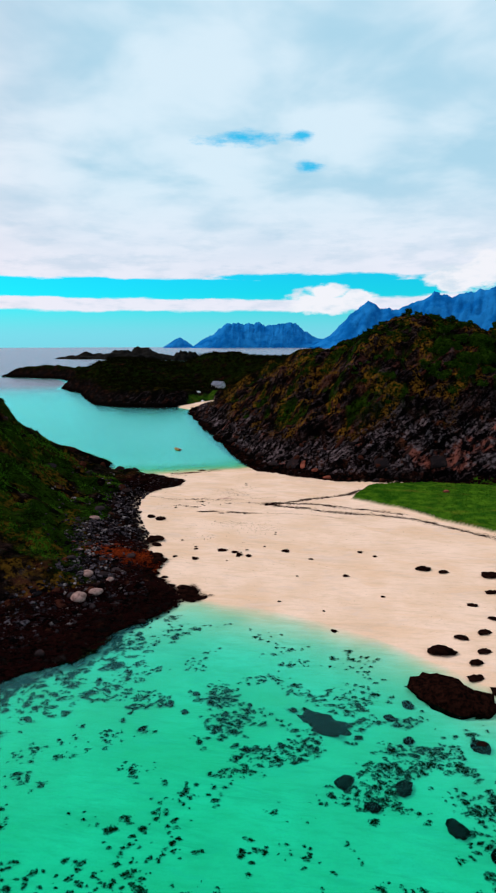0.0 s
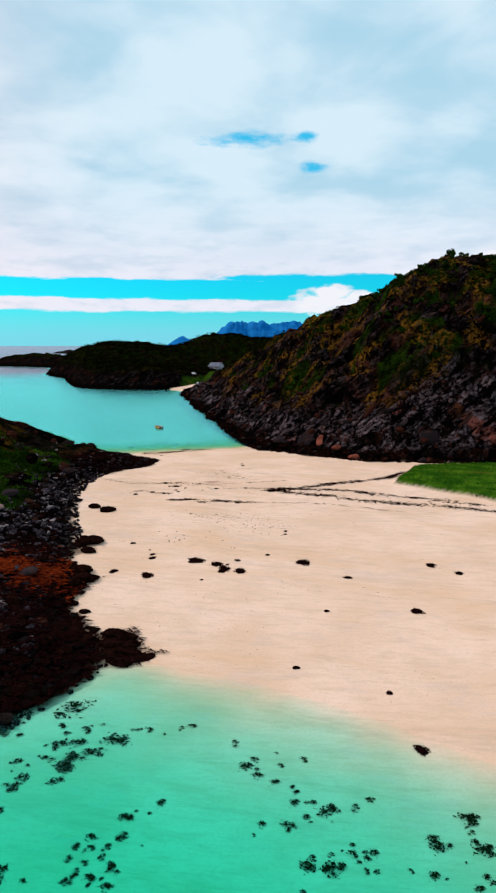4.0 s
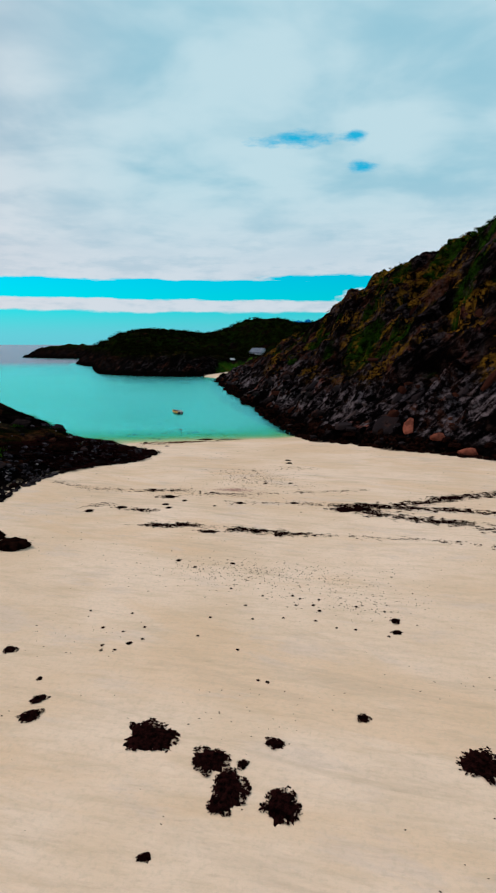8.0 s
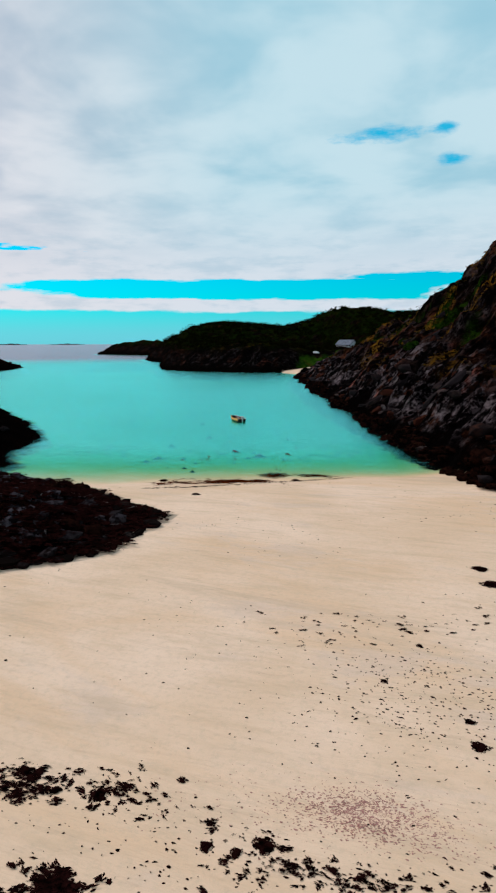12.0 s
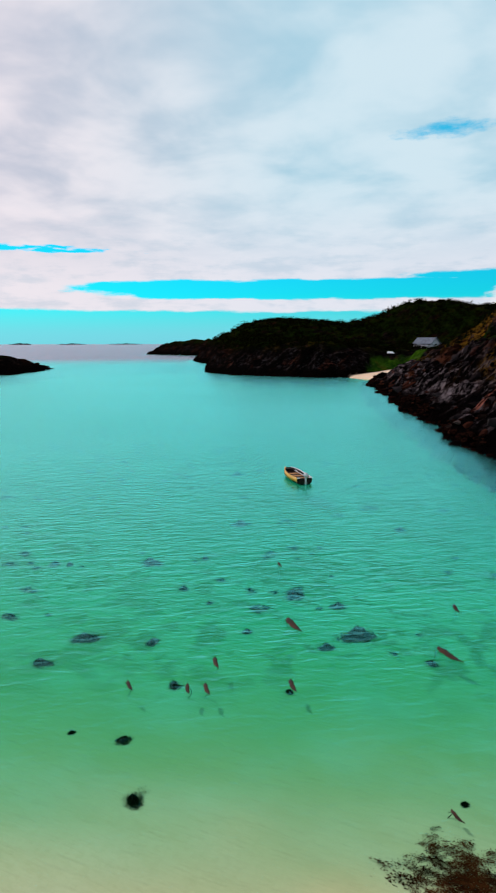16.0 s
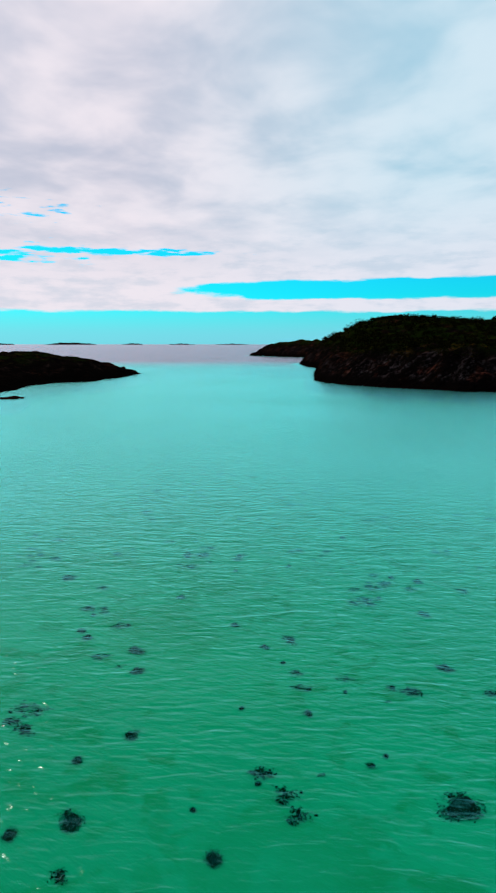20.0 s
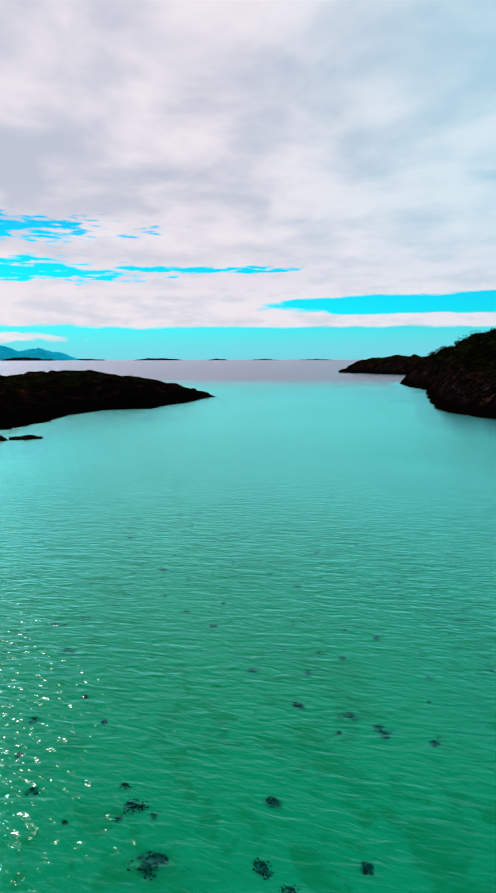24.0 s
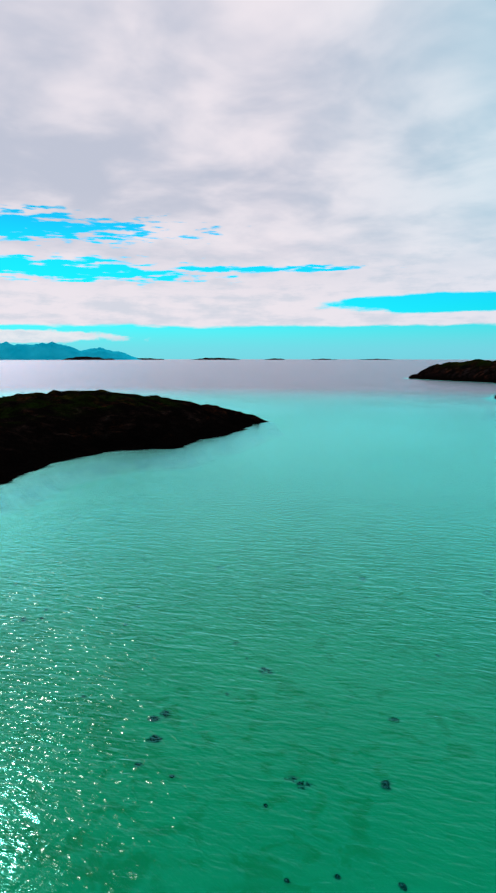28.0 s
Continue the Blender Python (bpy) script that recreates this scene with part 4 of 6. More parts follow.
LEAF = leaf_material("dark_green_leaf", (0.0014, 0.0045, 0.0005), (0.017, 0.046, 0.003), (0.028, 0.058, 0.005))
HEATHER = leaf_material("heather_leaf", (0.001, 0.0016, 0.0005), (0.0045, 0.0052, 0.001), (0.009, 0.007, 0.0014))
OCHRE = leaf_material("ochre_moor_grass", (0.020, 0.011, 0.0015), (0.11, 0.055, 0.006), (0.18, 0.070, 0.008))
GRASS = leaf_material("meadow_grass", (0.012, 0.06, 0.003), (0.05, 0.14, 0.007), (0.075, 0.15, 0.009))
BARK = simple("grey_bark", (0.02, 0.014, 0.010), (0.05, 0.04, 0.03), 8, 0.9, 0.4, 0.02)

# ------------------------------------------------------------------ far land
def range_mesh(name, mat, profile, near, deep, seed, rows=26, cols=320, jag=0.13):
    """A mountain range: crest heights as (azimuth to the left, elevation) pairs seen from the bay, and its depth."""
    azs = np.radians(np.linspace(profile[0][0], profile[-1][0], cols))
    crest = np.interp(np.linspace(0, 1, cols), [(p[0] - profile[0][0]) / (profile[-1][0] - profile[0][0]) for p in profile], [1.2 * math.tan(radians(p[1])) for p in profile])
    crest = crest * (1 + jag * fbm(azs * 60, azs * 0 + seed, 4))
    t = np.linspace(-1, 1, rows)[:, None]
    r = near + deep * (t + 1) / 2 + 0 * azs[None]
    fall = np.clip(1 - np.abs(t), 0, 1) ** 0.9
    h = crest[None] * (near + deep / 2) * fall
    h = h * (1 + 0.30 * (1 - fall) * ridged(azs[None] * 70 + t * 0.6, t * 2.2 + seed, 4)) - 2.0 * (fall < 0.03)
    v = np.stack([-np.sin(azs)[None] * r, np.cos(azs)[None] * r, h], -1).reshape(-1, 3)
    i = (np.arange(rows - 1)[:, None] * cols + np.arange(cols - 1)).ravel()
    return raw_mesh(name, v, np.stack([i, i + 1, i + cols + 1, i + cols], -1), mat, True)


# farther range: thicker cyan haze, painted into its colour too
PALE_HAZED = simple("cyan_hazed_far_mountain", (0.0, 0.38, 0.52), (0.01, 0.44, 0.58), 0.01, 1.0, 0.0, spec=0.0)
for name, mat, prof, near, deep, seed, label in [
        ("mountain_range", HAZED_ROCK, [(6.6, 0), (5.6, 0.6), (4.6, 1.0), (3.4, 1.85), (2.6, 2.0), (1.4, 1.85), (0.2, 2.0), (-1.2, 1.75), (-2.6, 2.05), (-3.6, 1.7), (-5.0, 0.9), (-6.6, 0.5), (-8, 0)], 4000, 300, 3, "jagged blue mountains across the water, far away"),
        ("mountain_range", HAZED_ROCK, [(-4.6, 0), (-6.6, 1.0), (-8.4, 2.6), (-10.1, 3.75), (-11.2, 3.1), (-12.2, 2.9), (-13.6, 3.3), (-15.0, 3.7), (-16.2, 4.2), (-17.2, 3.8), (-18.6, 4.1), (-20.5, 4.4), (-24, 4.8), (-28, 4.6), (-34, 5.2), (-42, 3.0), (-50, 0)], 3500, 420, 8, "steep dark blue mountains behind the rocky hill"),
        ("mountain_range", HAZED_ROCK, [(9.3, 0), (8.4, 0.5), (7.7, 0.85), (7.0, 0.5), (6.2, 0)], 4200, 160, 5, "small blue mountain island on the horizon"),
        ("mountain_range", PALE_HAZED, [(73, 0), (68, 1.1), (65, 0.9), (63, 1.35), (61, 1.1), (58, 1.25), (55.6, 0.7), (54.2, 0.9), (52.4, 0.6), (50.4, 0)], 4250, 160, 12, "faint cyan mountains low on the horizon")]:
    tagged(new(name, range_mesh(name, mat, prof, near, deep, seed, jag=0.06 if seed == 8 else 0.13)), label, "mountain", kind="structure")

ISLAND = simple("dark_island_rock", (0.0015, 0.0015, 0.0015), (0.006, 0.005, 0.004), 0.05, 1.0, 0.6, 1.0, spec=0.05)


def island(x, y, long, wide, high, turn, seed, label, name="island"):
    """A low rocky island as a heightfield patch with a ragged shore."""
    n = 46
    gx, gy = np.meshgrid(np.linspace(-0.62, 0.62, n), np.linspace(-0.62, 0.62, n))
    r = np.hypot(gx * 2, gy * 2) + 0.22 * fbm(gx * 4 + seed, gy * 4, 4)
    h = np.clip(1 - r, -0.2, 1) ** 1 * (0.75 + 0.5 * fbm(gx * 5 + seed * 3, gy * 3, 4)) * high
    h = np.where(r < 1, np.sqrt(np.clip(1 - r, 0, 1)) * high * (0.8 + 0.45 * fbm(gx * 5 + seed * 3, gy * 3, 4)), -3 - 6 * (r - 1))
    c, s = math.cos(turn), math.sin(turn)
    px, py = gx * long, gy * wide
    v = np.stack([x + c * px - s * py, y + s * px + c * py, h], -1).reshape(-1, 3)
    i = (np.arange(n - 1)[:, None] * n + np.arange(n - 1)).ravel()
    return tagged(new(name, raw_mesh(name, v, np.stack([i, i + 1, i + n + 1, i + n], -1), ISLAND, True)), label, "island", kind="structure")


island(-280, 1354, 165, 110, 29, -0.12, 4, "low dark island beyond the headland")
island(-390, 1400, 170, 80, 15, -0.1, 7, "flat dark skerry running out from an island")
island(-161, 1270, 68, 60, 23, 0.0, 12, "small round dark island beyond the headland")
for az, d, w, h in [(62.6, 4300, 190, 15), (57.5, 4300, 120, 9), (55.0, 4200, 320, 22), (50.5, 4300, 300, 13), (43.8, 4250, 280, 16), (38.5, 4300, 130, 10), (34.2, 4300, 160, 8), (29.5, 4350, 220, 7)]:
    a = radians(az)
    island(-math.sin(a) * d, math.cos(a) * d, w, 60, h, a, az, "thin dark skerry on the open sea horizon", "skerry")

# ------------------------------------------------------------------ the moored boat
YELLOW = simple("orange_yellow_hull_paint", (0.62, 0.25, 0.012), (0.72, 0.33, 0.02), 3.0, 0.45, 0.05, 0.01, spec=0.5, own=True)
CREAM = simple("weathered_white_paint", (0.55, 0.53, 0.58), (0.72, 0.70, 0.76), 4.0, 0.5, 0.05, 0.01, spec=0.5, own=True)
TARRED = simple("dark_hull_inside", (0.012, 0.007, 0.006), (0.035, 0.018, 0.014), 4.0, 0.7, 0.2, 0.01, own=True)
THWART = simple("tan_painted_bench", (0.42, 0.17, 0.065), (0.55, 0.25, 0.10), 5.0, 0.7, 0.15, 0.01, own=True)
MOTOR_GREY = simple("pale_grey_motor_cowl", (0.45, 0.46, 0.50), (0.60, 0.61, 0.66), 6.0, 0.4, 0.0, spec=0.5, own=True)


def hull_station(s):
    """Half width, keel height and rail height from stern (0) to bow (1)."""
    half = np.interp(s, [0, 0.35, 0.6, 0.8, 0.92, 1.0], [0.66, 0.75, 0.74, 0.62, 0.44, 0.26])
    return half, np.interp(s, [0, 0.7, 0.9, 1], [-0.14, -0.14, 0.0, 0.22]), np.interp(s, [0, 0.5, 1], [0.42, 0.40, 0.56])


def rowing_boat(m):
    boat = new("motor_boat")
    boat.matrix_world = m
    length, ns = 3.9, 15

    def shell(inset, depth_up, name, mat, label, top):
        bm = bmesh.new()
        rows = []
        for i in range(ns):
            s = i / (ns - 1)
            half, keel, rail = hull_station(s)
            half, keel = half - inset, keel + depth_up
            prof = [(-half, rail - top), (-half * 0.97, keel + (rail - keel) * 0.45), (-half * 0.72, keel + 0.05), (0, keel), (half * 0.72, keel + 0.05), (half * 0.97, keel + (rail - keel) * 0.45), (half, rail - top)]
            y = (s - 0.5) * (length - 2 * inset)
            rows.append([bm.verts.new((a, y, b)) for a, b in prof])
        for r, q in zip(rows, rows[1:]):
            for j in range(6):
                bm.faces.new((r[j], r[j + 1], q[j + 1], q[j]))
        bm.faces.new(rows[0])
        bm.faces.new(rows[-1][::-1])
        return part(name, bm, mat, boat, label)

    shell(0.0, 0.0, "hull", TARRED, "black lower hull", 0.0)
    bm = bmesh.new()
    strip = []
    for i in range(ns):
        half, keel, rail = hull_station(i / (ns - 1))
        y = (i / (ns - 1) - 0.5) * length
        lo = keel + (rail - keel) * 0.42
        strip.append([bm.verts.new(p) for p in ((-half - 0.02, y, rail - 0.01), (-half * 0.98 - 0.02, y, lo), (-half * 0.98 + 0.005, y, lo), (-half + 0.005, y, rail - 0.01))])
    for r, q in zip(strip, strip[1:]):
        for j in range(4):
            bm.faces.new((r[j], r[(j + 1) % 4], q[(j + 1) % 4], q[j]))
    part("strake", bm, YELLOW, boat, "orange-yellow painted side")
    bm = bmesh.new()
    box(bm, 0.42, -0.1, 0.36, 0.045, 2.3, 0.045, 0.012)
    box(bm, 0.42, 1.2, 0.37, 0.13, 0.5, 0.03, 0.01)
    part("oar", bm, CREAM, boat, "white oar along the side", smooth=False)
    shell(0.035, 0.13, "inner_hull", TARRED, "dark hull lining", 0.0)
    for side in (-1, 1):
        bm = bmesh.new()
        for i in range(ns - 1):
            pts = []
            for s in (i / (ns - 1), (i + 1) / (ns - 1)):
                half, _, rail = hull_station(s)
                pts.append(Vector((side * (half - 0.02), (s - 0.5) * length, rail + 0.015)))
            d = pts[1] - pts[0]
            box(bm, 0, 0, 0, 0.085, d.length + 0.03, 0.05, 0.0, Matrix.Translation((pts[0] + pts[1]) / 2) @ d.to_track_quat("Y", "Z").to_matrix().to_4x4())
        part("gunwale", bm, CREAM if side > 0 else YELLOW, boat, "white rail" if side > 0 else "orange-yellow rail", smooth=False)
    bm = bmesh.new()
    box(bm, 0, -length / 2 + 0.03, 0.27, 1.26, 0.06, 0.34, 0.01)
    part("transom", bm, TARRED, boat, "dark transom board", smooth=False)
    for sx in (-1, 1):
        bm = bmesh.new()
        box(bm, sx * 0.52, -length / 2 + 0.05, 0.45, 0.26, 0.14, 0.05, 0.012)
        part("quarter_knee", bm, CREAM, boat, "white stern corner", smooth=False)
    bm = bmesh.new()
    box(bm, 0, length / 2 - 0.22, 0.50, 0.58, 0.42, 0.05, 0.01)
    part("foredeck", bm, TARRED, boat, "small dark foredeck", smooth=False)
    for y in (-1.15, -0.2, 0.75):
        half = hull_station(y / length + 0.5)[0]
        bm = bmesh.new()
        box(bm, 0, y, 0.25, 2 * half - 0.07, 0.30, 0.045, 0.008)
        part("thwart", bm, THWART, boat, "tan bench across the hull", smooth=False)
    motor = new("outboard_motor")
    motor.parent = boat
    motor.location = (0.05, -length / 2 - 0.12, 0.4)
    bm = bmesh.new()
    box(bm, 0, -0.02, 0.30, 0.34, 0.48, 0.36, 0.09)
    part("cowl", bm, MOTOR_GREY, motor, "pale grey motor cowl")
    bm = bmesh.new()
    box(bm, 0, 0.0, -0.2, 0.12, 0.2, 0.72, 0.03)
    box(bm, 0, 0.06, -0.52, 0.03, 0.34, 0.16, 0.01)
    part("leg", bm, CREAM, motor, "white motor leg")
    bm = bmesh.new()
    box(bm, -0.02, 0.42, 0.24, 0.05, 0.5, 0.05, 0.012)
    part("tiller", bm, TARRED, motor, "black tiller arm")
    return tagged(boat, "small orange-yellow open boat with outboard motor afloat", "boat")


rowing_boat(pose(-30.45, 195.6, 0.06, 0, 0, 35) @ Matrix.Scale(0.94, 4))

# ------------------------------------------------------------------ the cottage by the second beach
WHITE_WALL = simple("white_board_wall", (0.48, 0.49, 0.54), (0.62, 0.63, 0.68), 1.5, 0.7, 0.1, 0.02, own=True)
SLATE = simple("blue_grey_roof", (0.05, 0.06, 0.09), (0.11, 0.12, 0.17), 1.0, 0.7, 0.3, 0.04, own=True)
GLASS_DARK = simple("dark_window_glass", (0.008, 0.009, 0.012), (0.015, 0.016, 0.02), 1.0, 0.1, 0.0, spec=0.6, own=True)
DECK = simple("brown_deck_wood", (0.035, 0.018, 0.012), (0.07, 0.04, 0.025), 2.0, 0.8, 0.2, 0.01, own=True)


def gable_roof(bm, cx, cy, z, w, d, rise, over=0.45, thick=0.18):
    """Two slabs that meet on a ridge along x."""
    for side in (-1, 1):
        ang = math.atan2(rise, d / 2)
        l = math.hypot(rise, d / 2) + over
        m = Matrix.Translation((cx, cy + side * (d / 4 + over / 2 * math.cos(ang)), z + rise / 2 - over / 2 * math.sin(ang))) @ Matrix.Rotation(-side * ang, 4, "X")
        box(bm, 0, 0, thick / 2, w + 2 * over, l, thick, 0.0, m)


def cottage(x, y, z, turn):
    house = new("cottage")
    house.matrix_world = pose(x, y, z, 0, 0, turn)

    def body(cx, cy, w, d, h, rise, name):
        bm = bmesh.new()
        box(bm, cx, cy, h / 2 - 0.6, w, d, h + 1.2)
        for sx in (-1, 1):
            vs = [bm.verts.new((cx + sx * w / 2, cy - d / 2, h)), bm.verts.new((cx + sx * w / 2, cy + d / 2, h)), bm.verts.new((cx + sx * w / 2, cy, h + rise)),
                  bm.verts.new((cx + sx * (w / 2 - 0.2), cy - d / 2, h)), bm.verts.new((cx + sx * (w / 2 - 0.2), cy + d / 2, h)), bm.verts.new((cx + sx * (w / 2 - 0.2), cy, h + rise))]
            for q in ((0, 1, 2), (5, 4, 3), (0, 3, 4, 1), (1, 4, 5, 2), (2, 5, 3, 0)):
                bm.faces.new([vs[i] for i in q])
        part(name, bm, WHITE_WALL, house, "white boarded wall", smooth=False)

    body(0, 0, 8.6, 6.0, 2.4, 2.3, "wall")
    bm = bmesh.new()
    gable_roof(bm, 0, 0, 2.4, 8.6, 6.0, 2.3)
    part("roof", bm, SLATE, house, "blue-grey gabled roof", smooth=False)
    bm = bmesh.new()
    box(bm, 2.8, -4.0, 0.5, 2.6, 2.4, 2.9)
    part("porch", bm, CREAM, house, "bright white porch", smooth=False)
    bm = bmesh.new()
    box(bm, 2.8, -4.1, 2.05, 3.0, 2.9, 0.2, 0.03)
    part("porch_roof", bm, SLATE, house, "flat grey porch roof", smooth=False)
    bm = bmesh.new()
    box(bm, -2.0, -4.9, -0.25, 7.2, 3.4, 0.22, 0.02)
    deck = part("terrace", bm, DECK, house, "brown wooden terrace", smooth=False)
    for px in (-5.2, -2.8, -0.4, 1.4):
        bm = bmesh.new()
        box(bm, px, -6.4, -1.1, 0.16, 0.16, 1.9, 0.02)
        part("post", bm, DECK, deck, smooth=False)

    def window(cx, cy, cz, w, h, ry):
        win = new("window")
        win.parent = house
        win.matrix_local = pose(cx, cy, cz, 0, 0, ry)
        bm = bmesh.new()
        for a, b, c, d in ((0, h / 2, w + 0.12, 0.1), (0, -h / 2, w + 0.12, 0.1), (-w / 2, 0, 0.1, h - 0.1), (w / 2, 0, 0.1, h - 0.1)):
            box(bm, a, -0.03, b, c, 0.08, d, 0.0)
        part("frame", bm, CREAM, win, smooth=False)
        bm = bmesh.new()
        box(bm, 0, 0.0, 0, w - 0.1, 0.04, h - 0.1)
        part("pane", bm, GLASS_DARK, win, smooth=False)

    for cx in (-3.5, -2.2, -0.9, 0.4):
        window(cx, -3.02, 1.2, 1.1, 1.3, 0)
    window(2.2, -5.22, 0.9, 0.8, 1.0, 0)
    window(3.4, -5.22, 0.9, 0.7, 0.9, 0)
    for cy in (-1.4, 1.4):
        window(-4.32, cy, 1.2, 1.0, 1.2, -90)
    house.matrix_world = house.matrix_world @ Matrix.Scale(0.88, 4)
    return tagged(house, "white cottage with blue-grey roof above a small beach", "house")


hx, hy = -28.6, 381.0
cottage(hx, hy, float(zland(hx, hy)[0]) + 0.6, -34)


def upturned_dinghy(x, y, turn, label):
    d = new("dinghy")
    d.matrix_world = pose(x, y, float(zland(x, y)[0]) - 0.05, 0, 0, turn)
    bm = bmesh.new()
    r = bmesh.ops.create_icosphere(bm, subdivisions=3, radius=1)
    for v in r["verts"]:
        v.co.z = max(v.co.z, 0) ** 0.7
        v.co.x *= 0.75 * (1 - 0.35 * max(v.co.y, 0))
        v.co.y *= 1.9
        v.co.z *= 0.75
    part("hull", bm, CREAM, d)
    bm = bmesh.new()
    box(bm, 0, 0, 0.76, 0.06, 2.6, 0.08, 0.01)
    part("keel", bm, CREAM, d, smooth=False)
    return tagged(d, label, "boat", group="dinghies ashore")


upturned_dinghy(-39.5, 358, 60, "white dinghy turned over on the grass by the cottage")
upturned_dinghy(-36.5, 351, 20, "white dinghy turned over near the small beach")

# ------------------------------------------------------------------ stones
ROCKS = [rock_shape(20 + i, 2) for i in range(8)]
ROUND = [rock_shape(60 + i, 2, 9, 0.04, 0.55) for i in range(5)]
LIGHT = [rock_shape(80 + i, 1, 10, 0.08) for i in range(10)]
SLAB_MESH = [raw_mesh("rock_slab", *slab_shape(160 + i), BOULDER) for i in range(4)]
ROCK_MESH = [raw_mesh("boulder", *r, BOULDER) for r in ROCKS]
ROUND_MESH = [raw_mesh("boulder", *r, BOULDER, True) for r in ROUND]
WEEDY_MESH = [raw_mesh("boulder", *rock_shape(120 + i, 3, 16, 0.26, 0.6), WEEDY, True) for i in range(6)]
PALE_MESH = raw_mesh("boulder", *rock_shape(63, 3, 9, 0.05, 0.5), simple("pale_lilac_granite", (0.11, 0.058, 0.050), (0.30, 0.18, 0.16), 1.5, 0.9, 0.4, 0.05, spec=0.05), True)
KNOBBY = raw_mesh("boulder", *rock_shape(171, 3, 14, 0.6, 0.45), WEEDY, True)
LUMPY_MESH = [raw_mesh("boulder", *rock_shape(150 + i, 3, 10, 0.24, 0.35), WEEDY, True) for i in range(4)]
PINK_MESH = raw_mesh("boulder", *rock_shape(140, 3, 12, 0.06), PINK)


def stone(mesh, x, y, sx, sy, sz, turn, lean, sink, label, group="", name="boulder"):
    ob = new(name, mesh)
    z = float(zland(x, y)[0])
    ob.matrix_world = pose(x, y, z + sz * (0.5 - sink), lean, 0, turn) @ Matrix.Diagonal((sx, sy, sz, 1))
    return tagged(ob, label, "rock", group)


rng = np.random.RandomState(5)
# western shore: stones between the grass and the sand
def west_band(x, y, r):
    d = inside(x, y, WEST)
    return (d > 0.2) & (d < 15) & (r < np.interp(d + 7 * step(y, 92, 104), [0, 2, 10, 15], [1.0, 1.0, 0.55, 0.05]))


pts = sample(rng, 150, -46, -12, 48, 152, west_band)
for i, (x, y) in enumerate(pts):
    d = float(inside(np.array([x]), np.array([y]), WEST)[0])
    low = d < 4.5
    s = rng.uniform(0.7, 1.5) * (1.25 if rng.rand() < 0.2 else 0.9)
    stone((WEEDY_MESH if low and rng.rand() < 0.75 else ROCK_MESH + ROUND_MESH)[rng.randint(6)], x, y, s * rng.uniform(0.8, 1.5), s * rng.uniform(0.8, 1.2), s * rng.uniform(0.45, 0.8),
          rng.uniform(0, 360), rng.uniform(-14, 14), 0.3, "dark weed-covered boulder on the western shore" if low else "grey angular boulder on the western shore", "boulders on the western shore")
for x, y, s in [(-26.9, 72.0, 1.5), (-26.4, 65.4, 1.9), (-24.6, 67.6, 1.5), (-23.4, 71.3, 1.0), (-33.2, 98.3, 1.4)]:
    stone(PALE_MESH, x, y, s * 1.6, s * 1.15, s * 0.62, rng.uniform(0, 360), 4, 0.22, "pale rounded boulder among dark shore stones", "boulders on the western shore")


for x, y in sample(rng, 40, -62, -31, 120, 182, lambda x, y, r: (inside(x, y, WEST) > 3) & (zland(x, y) > 0.8)):
    s = rng.uniform(0.9, 2.6)
    stone(ROCK_MESH[rng.randint(8)], x, y, s * rng.uniform(1.0, 1.7), s * rng.uniform(0.7, 1.1), s * rng.uniform(0.6, 0.9), rng.uniform(0, 360), rng.uniform(-15, 15), 0.32, "dark angular rock above the western point", "rocks above the western point")


def west_small(x, y, r):
    d = inside(x, y, WEST)
    return (d > -0.8) & (d < 17) & (r < np.interp(d + 8 * step(y, 92, 104), [-0.8, 0.5, 11, 15], [0.3, 1.0, 0.7, 0.03]))


pts = sample(rng, 6500, -55, -10, 42, 156, west_small)
s = rng.uniform(0.22, 0.75, len(pts)) * np.where(rng.rand(len(pts)) < 0.12, 1.7, 1)
rows = np.stack([pts[:, 0], pts[:, 1], zland(*pts.T) + 0.05 * s, s * rng.uniform(0.8, 1.6, len(s)), s, s * rng.uniform(0.5, 0.9, len(s)), rng.uniform(0, 6.28, len(s)), rng.uniform(-0.3, 0.3, len(s))], -1)
scatter("shore_stones", LIGHT, rows, SHINGLE, "grey and black stones heaped along the western shore", "stones", rng)

# foot of the rocky hill
def hill_foot(x, y, r):
    d = inside(x, y, HILL)
    return (d > 0.0) & (d < 9) & (r < np.interp(d, [0, 3, 9], [1, 0.8, 0.25])) & (y < 330)


pts = sample(rng, 26, -20, 34, 138, 200, hill_foot)
for x, y in pts:
    s = rng.uniform(0.8, 2.4)
    d = float(inside(np.array([x]), np.array([y]), HILL)[0])
    wet = d < 2.2
    stone((WEEDY_MESH if wet else ROCK_MESH)[rng.randint(6)], x, y, s * rng.uniform(1.0, 1.9), s * rng.uniform(0.7, 1.1), s * rng.uniform(0.5, 0.9), rng.uniform(15, 60), rng.uniform(-25, 25), 0.35,
          "black weed-covered boulder at the foot of the hill" if wet else "grey slab of rock at the foot of the hill", "boulders at the hill foot")
pts = sample(rng, 420, -48, 60, 132, 330, lambda x, y, r: (lambda d: (d > -0.4) & (d < 13) & (r < np.interp(d, [-0.4, 3, 13], [0.9, 1, 0.3])))(inside(x, y, HILL)))
s = rng.uniform(0.4, 1.5, len(pts)) * np.where(rng.rand(len(pts)) < 0.1, 1.8, 1)
rows = np.stack([pts[:, 0], pts[:, 1], zland(*pts.T) + 0.08 * s, s * rng.uniform(1.0, 2.0, len(s)), s * rng.uniform(0.6, 1, len(s)), s * rng.uniform(0.5, 1.0, len(s)), rng.uniform(0.2, 1.1, len(s)), rng.uniform(-0.5, 0.5, len(s))], -1)
